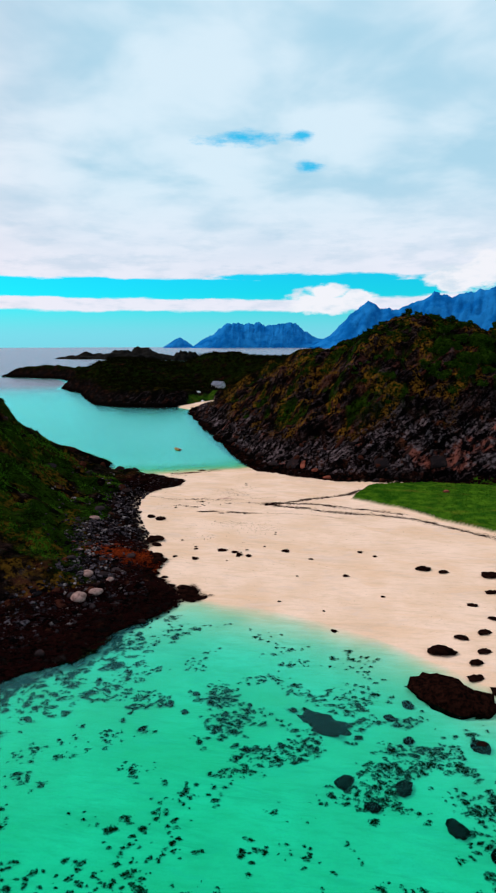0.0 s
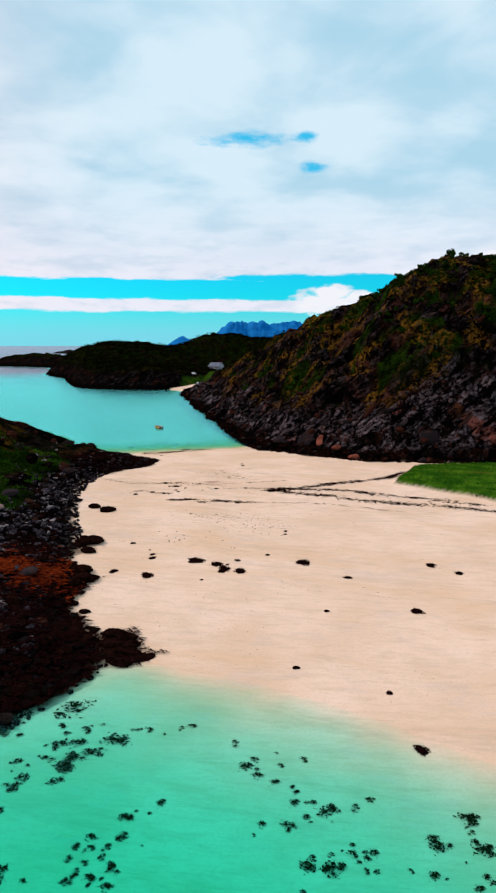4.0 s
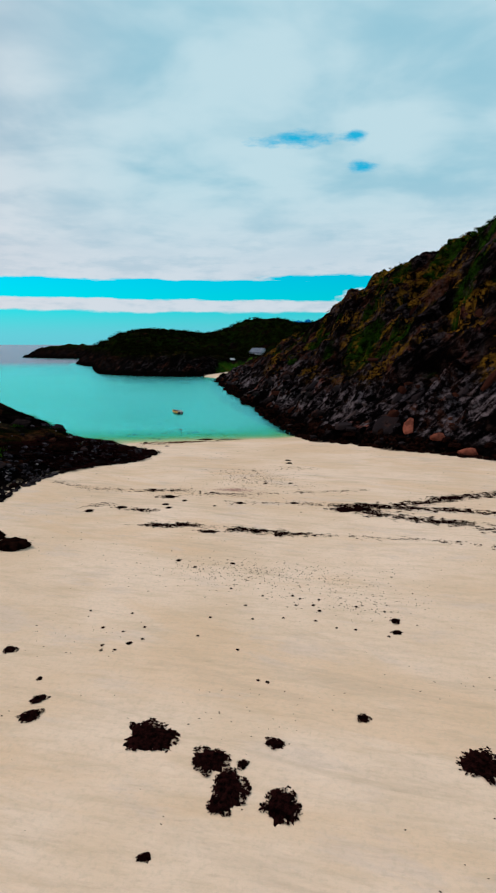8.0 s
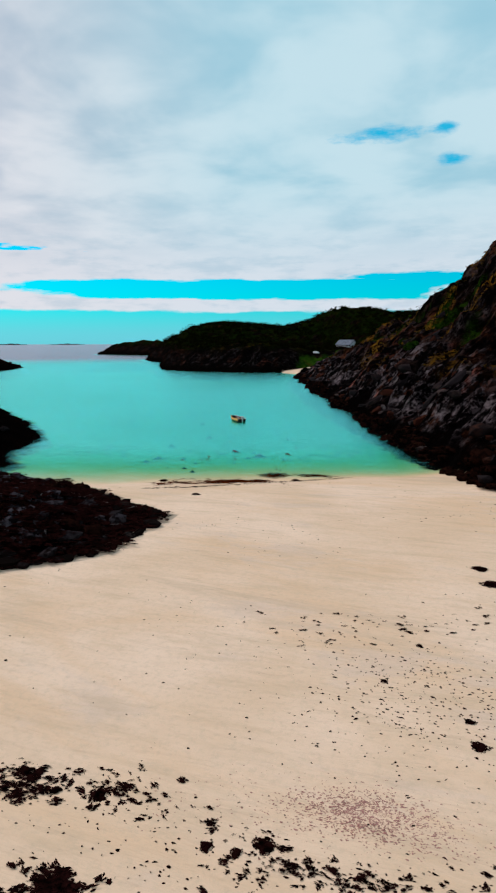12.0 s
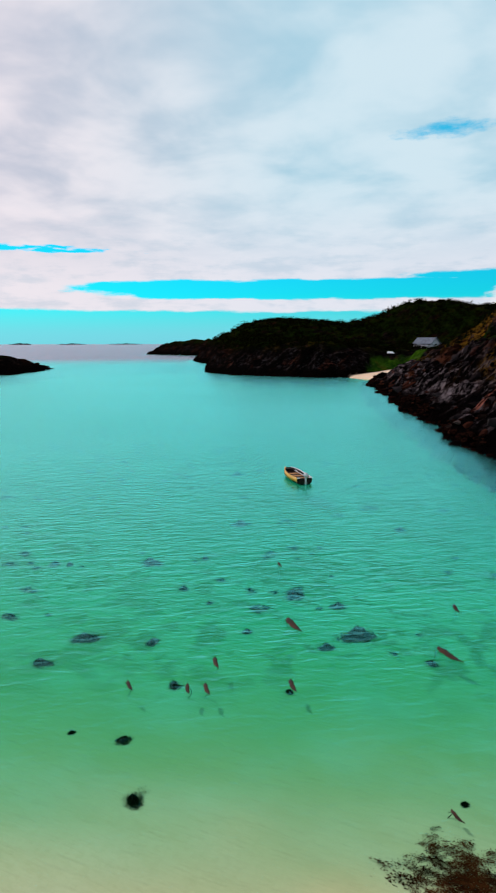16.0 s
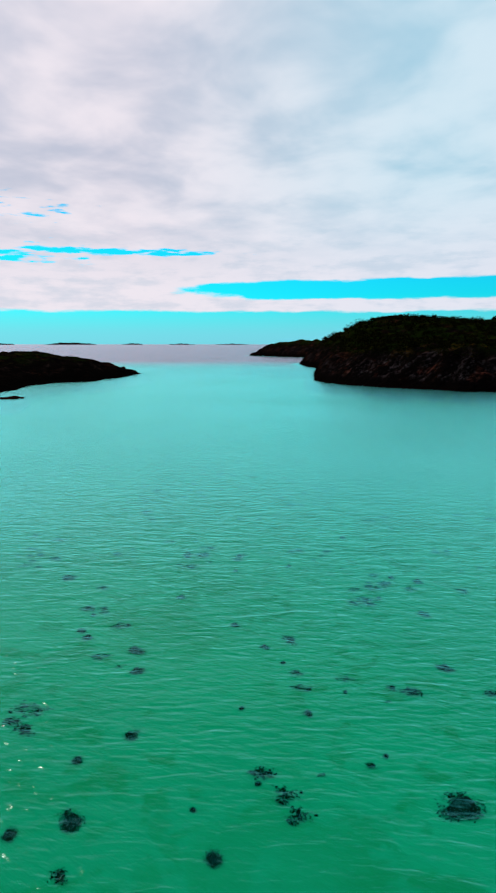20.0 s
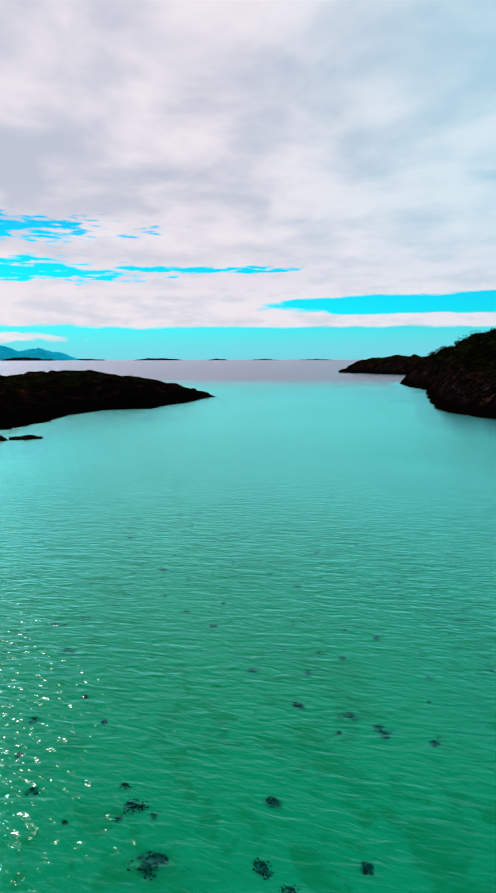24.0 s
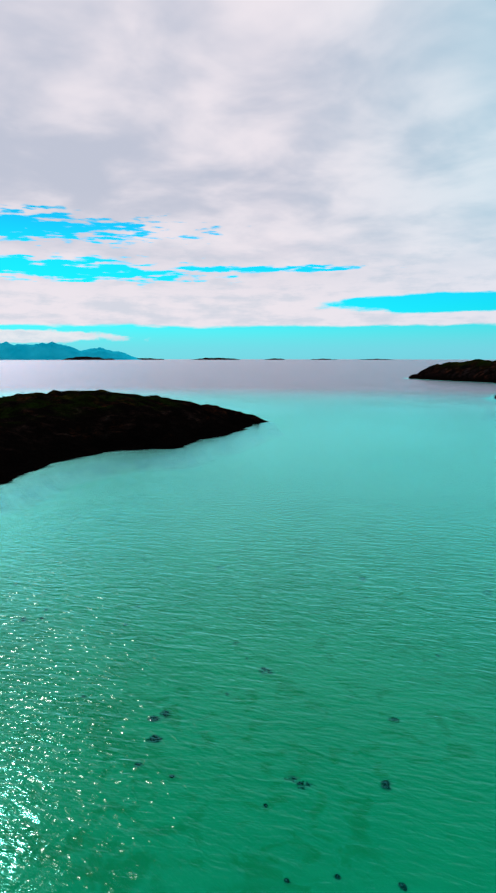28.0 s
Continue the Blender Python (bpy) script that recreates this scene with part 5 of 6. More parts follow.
scatter("hill_foot_stones", LIGHT, rows, RUBBLE, "tumbled grey rock along the waterline of the hill", "stones", rng)
pts = sample(rng, 1300, -46, 64, 130, 330, lambda x, y, r: (lambda d: (d > -0.9) & (d < 1.4))(inside(x, y, HILL)))
s = rng.uniform(0.45, 1.3, len(pts))
rows = np.stack([pts[:, 0], pts[:, 1], zland(*pts.T) + 0.05 * s, s * rng.uniform(1.0, 1.8, len(s)), s, s * rng.uniform(0.5, 0.8, len(s)), rng.uniform(0, 6.28, len(s)), rng.uniform(-0.3, 0.3, len(s))], -1)
scatter("tide_stones", LIGHT, rows, WEEDY, "black weed-covered stones along the foot of the hill", "stones", rng)
# slanting outcrops on the hill face
pts = sample(rng, 260, -35, 120, 140, 300, lambda x, y, r: (lambda d, p: (d > 4) & (d < 70) & (p[0] < 30) & (r < (0.25 + p[5]) * (1 - 0.8 * p[2])))(inside(x, y, HILL), land(x, y)))
s = rng.uniform(0.6, 1.8, len(pts))
rows = np.stack([pts[:, 0], pts[:, 1], zland(*pts.T) - 0.22 * s, s * rng.uniform(2.0, 4.2, len(s)), s * rng.uniform(0.5, 1.0, len(s)), s * rng.uniform(0.6, 1.1, len(s)), rng.uniform(-0.1, 0.5, len(s)), rng.uniform(-0.5, 0.1, len(s)), rng.uniform(0.45, 0.9, len(s))], -1)
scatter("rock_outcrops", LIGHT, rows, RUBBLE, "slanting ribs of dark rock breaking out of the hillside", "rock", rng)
stone(PINK_MESH, 11.0, 151.2, 1.7, 0.9, 3.6, -20, -48, 0.5, "rusty pink slab of bare rock at the hill foot")
stone(PINK_MESH, 17.2, 144.6, 3.0, 1.4, 1.5, -15, -10, 0.35, "orange-red boulder where the hill meets the sand")
stone(PINK_MESH, 42.5, 124.0, 2.0, 1.3, 0.9, 10, 0, 0.35, "reddish boulder lying in the green meadow")

stone(PINK_MESH, 14.0, 147.6, 2.4, 1.2, 1.3, 10, -20, 0.4, "rusty pink slab of bare rock at the hill foot")
for x, y, w, h, turn, lean in [(37, 146.6, 3.4, 5.6, -10, -40), (46, 142.0, 4.6, 3.4, 5, -40), (8.5, 153.6, 3.4, 3.0, -30, -45), (21, 145.8, 3.2, 2.6, -10, -40), (31.5, 144.6, 3.6, 2.8, 0, -40)]:
    stone(SLAB_MESH[rng.randint(4)], x, y, w, 1.3, h, turn + 10, lean, 0.5, "slanting bare slab of grey-brown rock on the hillside", "rock slabs on the hill", "rock_slab")

# lone rocks on the sand and in the shallows
for x, y, s in [(-24.0, 108.4, 1.7), (-21.8, 106.8, 2.0), (-20.7, 94.6, 2.8), (-20.0, 91.8, 1.7), (-21.6, 93.6, 1.6), (-19.4, 86.3, 2.4), (-18.3, 84.4, 2.6), (-19.2, 82.7, 2.2), (-17.9, 79.6, 1.0)]:
    stone(WEEDY_MESH[rng.randint(6)], x, y, s * 1.25, s * 0.85, s * 0.42, rng.uniform(-30, 30), rng.uniform(-8, 8), 0.3, "dark brown weed-covered rock on pale sand", "rocks on the sand")
for x, y, s in [(21.2, 55.8, 3.2), (25.5, 80.2, 2.4), (28.4, 79.0, 1.6), (35.3, 77.5, 2.8), (33.2, 71.6, 1.6), (24.5, 53.2, 1.7), (23.4, 50.2, 1.7), (25.5, 47.6, 2.4), (24.6, 58.7, 1.7), (27.9, 59.9, 1.8), (26.3, 55.5, 1.7),
                (33, 66, 2.2), (35, 62, 2.8), (30.5, 63.5, 1.4), (31, 58, 2.0), (36, 70, 1.8), (29, 67.5, 1.3)]:
    stone(WEEDY_MESH[rng.randint(6)], x, y, s * 1.2, s * 0.75, s * 0.32, rng.uniform(-30, 30), 0, 0.3, "flat dark rock on the eastern sand", "rocks on the sand")
for x, y, w, d, h in [(-12.9, 74.6, 2.3, 1.5, 0.7), (-11.7, 74.0, 2.0, 1.3, 0.65), (-12.8, 73.2, 2.2, 1.4, 0.7), (-11.4, 72.8, 2.4, 1.5, 0.75), (-12.3, 71.8, 2.2, 1.4, 0.6), (-10.8, 71.9, 2.0, 1.2, 0.6), (-11.5, 70.8, 2.4, 1.2, 0.5),
                      (-9.9, 71.3, 2.0, 1.0, 0.45), (-15.2, 73.4, 2.4, 1.6, 0.6), (-16.2, 74.6, 2.0, 1.3, 0.6), (-14.6, 71.2, 1.8, 1.2, 0.45), (-16.4, 78.2, 1.3, 0.8, 0.4)]:
    stone(WEEDY_MESH[rng.randint(6)], x, y, w, d, h, rng.uniform(-25, 25), rng.uniform(-6, 6), 0.35, "low weed-covered rock in a cluster at the waterline", "rocks at the waterline")
stone(LUMPY_MESH[2], 19.3, 46.8, 9.4, 5.8, 3.3, -38, 4, 0.42, "large dark rock half awash at the waterline")
stone(KNOBBY, 5.6, 43.2, 6.8, 3.0, 1.5, -32, 0, 0.62, "long dark rock under shallow water")
for x, y, s in [(6.5, 35.1, 2.2), (11.6, 34.3, 2.3), (8.5, 32.3, 1.7), (14.8, 30.0, 2.4), (20.1, 39.4, 2.6), (13.5, 40.5, 1.6), (14.7, 46.0, 1.8), (12.4, 44.0, 1.5), (17.5, 27.5, 2.4)]:
    stone(LUMPY_MESH[rng.randint(4)], x, y, s * 0.8, s * 0.65, s * 0.4, rng.uniform(0, 360), 0, 0.35, "dark rock lying under clear shallow water", "rocks under water")
for i, (x, y, long, wide, high, turn) in enumerate([(-136.0, 269.2, 6.6, 2.3, 4.0, 66), (-137.8, 264.6, 6.4, 2.6, 4.2, 72)]):
    stone(WEEDY_MESH[1 + i], x, y, long, wide, high, turn, 0, 0.08, "low black rock awash beside the islet", "rocks off the islet")
for i, (x, y, wide, high) in enumerate([(-175.6, 355.0, 2.6, 1.8), (-174.8, 359.5, 2.2, 1.3), (-176.8, 350.5, 2.4, 1.3)]):
    stone(WEEDY_MESH[i], x, y, wide, wide * 0.7, high, 40 * i, 0, 0.2, "small black rock at the tip of the islet", "rocks off the islet")

# ------------------------------------------------------------------ seaweed on the sand


def heap_meshes(mat, loose=True):
    """A matted heap of weed and the loose fronds round its rim."""
    return [(raw_mesh("seaweed_clump", *mound_shape(i, 6, 64, 0.42, 0.7), mat), raw_mesh("fronds", *(rim_shape(i + 900) if loose else smudge_shape(i + 900, 1500, 0.021, 7)), mat)) for i in range(8)]


def heap(name, kind, place, sx, sy, sz, core=0.85):
    ob = new(name, kind[0])
    ob.matrix_world = place @ Matrix.Diagonal((sx * core * 1.12, sy * core * 1.12, sz, 1))
    fr = new("fronds", kind[1])
    fr.parent = ob
    fr.matrix_local = Matrix.Diagonal((0.98, 0.98, 1.0, 1)) if core > 0.8 else Matrix.Diagonal((1.8, 1.8, 0.9, 1))
    return ob


HEAP_MESH = heap_meshes(SEAWEED)


def weed(x, y, s, label="black heap of washed-up seaweed on the sand"):
    ob = heap("seaweed_clump", HEAP_MESH[rng.randint(8)], pose(x, y, float(zland(x, y)[0]), 0, 0, rng.uniform(0, 360)), s, s * rng.uniform(0.7, 0.95), min(0.16, 0.12 * s + 0.03))
    tagged(ob, label, "seaweed", "seaweed heaps on the beach")


for x, y, s in [(-7.7, 89.4, 2.3), (-5.5, 88.4, 1.5), (-4.7, 87.3, 1.9), (-4.9, 86.5, 0.9), (-3.0, 86.8, 1.7), (3.5, 89.1, 1.9), (-12.3, 85.6, 1.7), (-4.4, 88.3, 0.6), (-3.4, 89.4, 0.8), (-12.6, 90.1, 1.1), (-15.9, 86.5, 1.2),
                (-6.7, 84.6, 0.5), (-0.2, 91.1, 0.6), (4.9, 78.4, 0.6), (-15.6, 94.4, 0.8), (1.9, 97.6, 0.6), (-13.3, 92.4, 0.35), (12.7, 78.2, 1.3), (17.1, 70.7, 0.9), (8.0, 67.0, 0.6), (8.8, 61.6, 1.1), (16.6, 88.1, 1.3), (18.8, 86.1, 1.1),
                (-12.7, 91.1, 0.8), (2.0, 98.7, 0.7), (1.8, 70.0, 0.7), (7.7, 85.3, 1.0)]:
    weed(x, y, s)
for x, y, s in [(-10.3, 105.4, 0.45), (-6.9, 105.2, 0.4), (-9.1, 104.4, 0.35), (0.6, 117.8, 1.7), (1.9, 118.0, 1.5), (-19.8, 115.4, 0.9), (-17.5, 116.7, 1.0), (-15.7, 116.0, 0.8), (-14.1, 117.8, 0.7), (-13.6, 116.8, 0.7), (-12.8, 119.1, 0.6), (-14.3, 120.4, 1.0),
                (-15.5, 120.2, 0.5), (-10.0, 117.8, 0.4), (-4.5, 137.3, 0.9), (-6.4, 126.3, 0.5), (-4.0, 126.7, 0.5), (-3.5, 119.5, 0.7), (-8.0, 118.9, 0.8), (-14.7, 122.8, 0.55), (-10.9, 122.3, 0.55), (-11.4, 122.0, 0.3), (-12.0, 122.0, 0.35),
                (-7.6, 131.2, 0.3), (-8.7, 128.8, 0.25), (-6.5, 127.3, 0.35), (-22.2, 151.9, 0.8), (-26.8, 157.2, 1.0), (-25.6, 156.9, 0.5), (-16.2, 159.6, 0.8), (-4.7, 139.1, 0.8)]:
    weed(x, y, s)

for x, y, s in [(-13.3, 98.3, 0.2), (-12.1, 96.7, 0.24), (-11.1, 98.2, 0.2), (-11.0, 96.4, 0.2), (-10.4, 95.4, 0.4), (-9.9, 95.8, 0.2), (-11.5, 94.7, 0.2), (-10.9, 94.8, 0.2), (-11.6, 95.1, 0.2), (-10.1, 96.9, 0.2), (-7.4, 96.3, 0.2), (-7.1, 98.1, 0.2), (-5.5, 99.6, 0.2), (-5.0, 98.2, 0.2), (-3.5, 98.5, 0.2), (-5.4, 95.3, 0.2)]:
    weed(x, y, s, "small black scrap of seaweed on smooth sand")
for x, y, s in [(-4.3, 93.1, 0.2), (-3.9, 93.0, 0.24), (-3.1, 101.0, 0.24), (-2.7, 100.7, 0.2), (-2.0, 100.0, 0.24), (-1.7, 100.7, 0.2), (-1.7, 99.4, 0.24), (-1.9, 98.4, 0.2), (-0.9, 97.8, 0.2), (0.0, 97.7, 0.2), (0.2, 100.1, 0.2), (1.6, 99.7, 0.2), (1.5, 97.2, 0.24), (-4.7, 100.8, 0.2), (-6.5, 101.5, 0.2), (-2.9, 99.9, 0.2)]:
    weed(x, y, s, "small black scrap of seaweed on smooth sand")

TORN = [smudge_shape(70 + i, 40, 0.105, 3) for i in range(8)] + [frond_shape(70 + i, 6, 0.4, 0.3, 0.08) for i in range(1)]
MATS = [smudge_shape(90 + i, 38, 0.085, 4) for i in range(10)]
BITS = [mound_shape(90 + i, 2, 7, 0.8, 0.5) for i in range(6)]


def along(line, count, wide, clump):
    """Points strewn along a polyline, in bunches."""
    line = np.array(line, float)
    cum = np.r_[0, np.cumsum(np.hypot(*np.diff(line, axis=0).T))]
    c = rng.uniform(0, cum[-1], max(count // clump, 1))
    t = np.clip(np.repeat(c, clump) + rng.normal(0, 0.5, len(c) * clump), 0, cum[-1])
    p = np.stack([np.interp(t, cum, line[:, 0]), np.interp(t, cum, line[:, 1])], -1)
    return p + rng.normal(0, wide, p.shape)


def strew(name, p, lo, hi, mat, label, shapes, flat=0.25, up=0.004):
    s = rng.uniform(lo, hi, len(p)) * np.where(rng.rand(len(p)) < 0.15, 1.5, 1)
    rows = np.stack([p[:, 0], p[:, 1], zland(*p.T) + up, s * rng.uniform(0.8, 1.7, len(s)), s * 0.7, np.minimum(s * flat, 0.14), rng.uniform(-0.7, 0.7, len(s)) + np.pi * rng.randint(0, 2, len(s)), rng.uniform(-0.03, 0.03, len(s))], -1)
    return scatter(name, shapes, rows, mat, label, "seaweed", rng)


lines = [([(-27, 125.2), (-21.9, 122.5), (-18.5, 122.4), (-13.8, 122.9)], 255, 0.35, 5), ([(-12, 121.7), (-7.4, 122.2), (2.9, 124.6)], 204, 0.25, 5), ([(-21.2, 116.0), (-19, 117.7), (-17.3, 116.5), (-14.6, 115.8)], 255, 0.25, 6),
         ([(-14, 112.5), (-9.5, 112.2), (-6, 111.6), (-3, 111.2), (-0.3, 111.2), (8, 110.5), (18, 107)], 374, 0.25, 5), ([(-9, 119.0), (-3.5, 119.5), (0.5, 119.2)], 153, 0.3, 5), ([(-17, 123.0), (-13.9, 123.1), (-11, 122.1), (-7, 121.2)], 136, 0.3, 4),
         ([(0.3, 119.0), (5.2, 119.4), (10.7, 122.9), (16.4, 125.3), (20.3, 127.1), (24, 132)], 1035, 0.42, 9), ([(1.0, 118.6), (3.4, 116.6), (7.8, 115.2), (11.8, 113.3), (16.5, 111.5), (24, 110.0), (31, 107), (42, 96), (54, 86)], 1380, 0.45, 9),
         ([(5.2, 118.7), (10.8, 118.6), (16.7, 115.9), (22, 114), (30, 110)], 598, 0.40, 8), ([(-26.9, 153.5), (-25.2, 154.1), (-22.1, 155.6), (-18.3, 157.6), (-15.9, 159.3), (-12, 162)], 442, 0.15, 5), ([(-13.5, 131), (-7, 133), (-1, 135)], 102, 0.6, 3)]
strew("strand_line", np.concatenate([along(*l) for l in lines[6:9]]), 0.2, 0.55, SEAWEED, "bold dark lines of seaweed meeting near the meadow", TORN)
strew("strand_line", np.concatenate([along(*l) for l in lines[:6] + lines[9:]]), 0.07, 0.27, SEAWEED, "dark lines of torn seaweed left by the tide", TORN)
p = np.concatenate([rng.normal(c, d, (n, 2)) for c, d, n in [((-13.0, 112.2), (0.8, 0.3), 150), ((-11.4, 112.5), (0.6, 0.25), 90), ((-9.4, 111.1), (0.35, 0.15), 60), ((-7.2, 111.8), (0.5, 0.3), 90), ((-5.6, 111.5), (0.4, 0.3), 60), ((-4.3, 111.4), (0.3, 0.35), 70),
    ((-2.6, 111.2), (0.7, 0.2), 50), ((1.0, 117.9), (0.9, 0.22), 160), ((3.4, 118.6), (1.2, 0.25), 130), ((8.0, 115.2), (1.2, 0.3), 150), ((-16.2, 122.7), (0.6, 0.3), 50), ((-14.5, 120.6), (0.35, 0.25), 50)]])
strew("seaweed_bank", p, 0.14, 0.42, SEAWEED, "ragged dark brown bank of seaweed on dry sand", TORN, 0.3)
p = sample(rng, 1700, -30, 45, 60, 162, lambda x, y, r: (zland(x, y) > 0.1) & (land(x, y)[1] < 0.1) & (land(x, y)[3] < 0.1) & (r < 0.05 + step(fbm(x / 9 + 3, y / 5, 3), 0.1, 0.7)))
p = np.concatenate([p, rng.normal((-6.5, 104.2), (2.6, 1.2), (420, 2)), rng.normal((-2.5, 103.2), (3.2, 1.4), (420, 2)), rng.normal((0.2, 100.6), (2.2, 1.0), (200, 2)), rng.normal((-7.5, 128.5), (2.2, 1.6), (700, 2)), rng.normal((-12.5, 121.8), (3.0, 0.8), (260, 2)), rng.normal((-5.5, 126), (3, 1.0), (200, 2))])
strew("shell_litter", p, 0.03, 0.10, SEAWEED, "small dark bits of weed and pebbles scattered on sand", BITS, 0.4)
SHELL = simple("broken_pink_shell", (0.30, 0.13, 0.11), (0.50, 0.25, 0.21), 30, 0.7, 0.0, spec=0.2)
p = np.concatenate([rng.normal((-9.0, 123.6), (0.75, 0.35), (1500, 2)), rng.normal((-9.8, 123.4), (1.5, 0.5), (500, 2)), rng.normal((-8.5, 123.2), (1.2, 0.25), (300, 2))])
strew("shell_drift", p, 0.02, 0.06, SHELL, "drift of broken pinkish shells on the sand", BITS, 0.3)

# weed apron of the western point and rust-red weed
p = sample(rng, 3400, -46, -19, 130, 158, lambda x, y, r: (lambda d: (d > -0.6) & (d < 8) & (zland(x, y) > -0.35))(inside(x, y, WEST)))
strew("weed_bed", p, 0.45, 1.3, SEAWEED, "black bed of seaweed over the low rocky point", MATS, 0.3, 0.16)
p = sample(rng, 5200, -48, -12, 40, 92, lambda x, y, r: (lambda d: (d > -0.5) & (d < 6.0 + 6 * step(y, 76, 66)))(inside(x, y, WEST)))
strew("weed_bed", p, 0.45, 1.2, SEAWEED, "dark wet seaweed covering the low shore rocks", MATS, 0.3, 0.24)
p = np.concatenate([rng.normal(c, d, (n, 2)) for c, d, n in [((-12.4, 74.4), (0.7, 0.4), 110), ((-12.1, 73.0), (0.8, 0.5), 150), ((-11.2, 71.6), (0.9, 0.5), 150), ((-18.8, 84.6), (0.9, 0.9), 70), ((-20.6, 93.0), (0.6, 0.4), 30)]])
strew("weed_bed", p, 0.3, 0.7, SEAWEED, "ragged brown weed hanging over a cluster of low rocks", MATS, 0.3, 0.12)
p = np.concatenate([rng.normal((-23.5, 82.5), (2.6, 1.5), (900, 2)), rng.normal((-19.5, 85.5), (1.8, 2.2), (350, 2))])
p = p[inside(p[:, 0], p[:, 1], WEST) > -0.4]
strew("red_weed", p, 0.3, 0.9, REDWEED, "rust-red seaweed draped between shore rocks", MATS, 0.25, 0.32)
FLOAT = [smudge_shape(800 + i, 170, 0.026, 4) for i in range(6)]
p = np.concatenate([rng.normal(c, d, (n, 2)) for c, d, n in [((-22.2, 157.5), (0.7, 0.3), 90), ((-20.5, 158.2), (0.8, 0.3), 110), ((-18.9, 158.8), (0.5, 0.3), 60), ((-18.3, 161.8), (0.5, 0.6), 110), ((-14.6, 162.4), (0.8, 0.3), 60), ((-26.3, 155.9), (0.5, 0.25), 22), ((-24.9, 156.7), (0.8, 0.25), 34),
    ((-21, 158.4), (3.0, 0.5), 24)]])
strew("red_weed", np.repeat(p, 2, 0) + rng.normal(0, 0.12, (2 * len(p), 2)), 0.25, 0.62, DRIFT, "red-brown seaweed washing in the shallows", FLOAT, 0.25)

# ------------------------------------------------------------------ weed on the seabed
SMUDGE = [smudge_shape(600 + i, 130, 0.052) for i in range(8)]
TUFT_MESH = heap_meshes(KELP, False)


def seabed(items, label, group, grow_by=1.25):
    for x, y, s in items:
        s *= grow_by
        ob = heap("seabed_weed", TUFT_MESH[rng.randint(8)], pose(x, y, float(zland(x, y)[0]) - 0.02, 0, 0, rng.uniform(0, 360)), s * 1.3, s * 1.0, 0.25 * s + 0.06, 0.40)
        tagged(ob, label, "seaweed", group)


seabed([(-2.5, 39.4, 1.8), (1.1, 39.9, 1.9), (-7.0, 40.6, 1.6), (-4.2, 43.3, 1.4), (-10.8, 46.6, 2.2), (-9.0, 45.2, 1.8), (-13.0, 42.3, 2.2), (-2.1, 46.3, 1.4), (11.7, 39.3, 1.6), (-8.2, 48.3, 2.0), (-6.4, 46.8, 1.9), (-5.6, 42.0, 1.2), (2.5, 45.4, 1.9), (3.7, 45.5, 1.4), (4.2, 43.0, 1.4), (8.7, 41.1, 1.8), (7.4, 43.3, 1.3), (6.2, 41.7, 1.3), (9.2, 42.4, 1.1)], "dark clump of weed on the bright shallow seabed", "weed in the near bay", 0.75)
seabed([(-105.5, 269.0, 0.7), (-95.8, 273.7, 0.6), (-92.9, 269.7, 0.4), (-94.8, 268.5, 0.3), (-96.0, 267.2, 0.3), (-98.8, 269.3, 0.3), (-102.9, 267.9, 0.3), (-116.6, 275.4, 0.4)], "small dark weed clump on deep green seabed", "weed in the outer bay", 1.35)
seabed([(-95.1, 260.5, 0.6), (-92.5, 256.9, 0.8), (-97.6, 255.8, 0.5), (-95.3, 258.4, 0.5), (-93.0, 261.0, 0.3), (-89.7, 257.4, 0.3), (-89.0, 259.4, 0.3), (-90.9, 262.8, 0.5), (-86.8, 260.3, 0.4), (-86.5, 262.4, 0.4), (-86.1, 264.7, 0.3), (-83.9, 261.7, 0.4), (-89.2, 268.2, 0.3), (-89.9, 275.3, 0.4), (-88.1, 273.7, 0.9), (-85.9, 272.3, 0.5), (-96.1, 265.7, 0.4), (-106.8, 270.0, 0.7)], "small dark weed clump on deep green seabed", "weed in the outer bay", 1.35)
seabed([(-86.6, 247.5, 0.6), (-84.0, 247.2, 0.4), (-94.0, 251.3, 0.6), (-88.1, 250.3, 0.4), (-86.3, 254.8, 0.5), (-83.9, 251.9, 0.5), (-81.9, 254.1, 0.3), (-80.2, 257.1, 0.6), (-78.6, 260.7, 0.6), (-83.5, 256.4, 0.3), (-81.0, 250.2, 0.3), (-83.3, 248.9, 0.3), (-90.2, 253.7, 0.3), (-88.4, 253.1, 0.3), (-83.0, 266.0, 0.4), (-83.4, 273.7, 0.5)], "small dark weed clump on deep green seabed", "weed in the outer bay", 1.35)
seabed([(-78.3, 243.0, 0.5), (-79.7, 245.6, 0.4), (-80.7, 243.5, 0.4), (-77.7, 250.5, 0.5), (-72.8, 255.0, 0.7), (-71.1, 244.1, 0.4), (-70.7, 247.1, 0.5), (-72.5, 247.0, 0.3), (-73.8, 243.1, 0.3), (-83.3, 244.4, 0.3), (-96.3, 253.3, 0.5), (-81.8, 259.7, 0.4), (-86.3, 243.5, 0.3)], "small dark weed clump on deep green seabed", "weed in the outer bay", 1.35)
seabed([(-69.7, 230.5, 0.5), (-64.9, 233.8, 0.5), (-68.4, 234.2, 0.6), (-65.3, 240.3, 0.5), (-77.0, 230.7, 0.4), (-78.2, 234.5, 0.4), (-76.1, 233.8, 0.4), (-71.7, 241.9, 0.4), (-65.1, 247.3, 0.3), (-68.4, 238.7, 0.3), (-71.8, 230.8, 0.3), (-73.0, 229.7, 0.3)], "small dark weed clump on deep green seabed", "weed in the outer bay", 1.35)
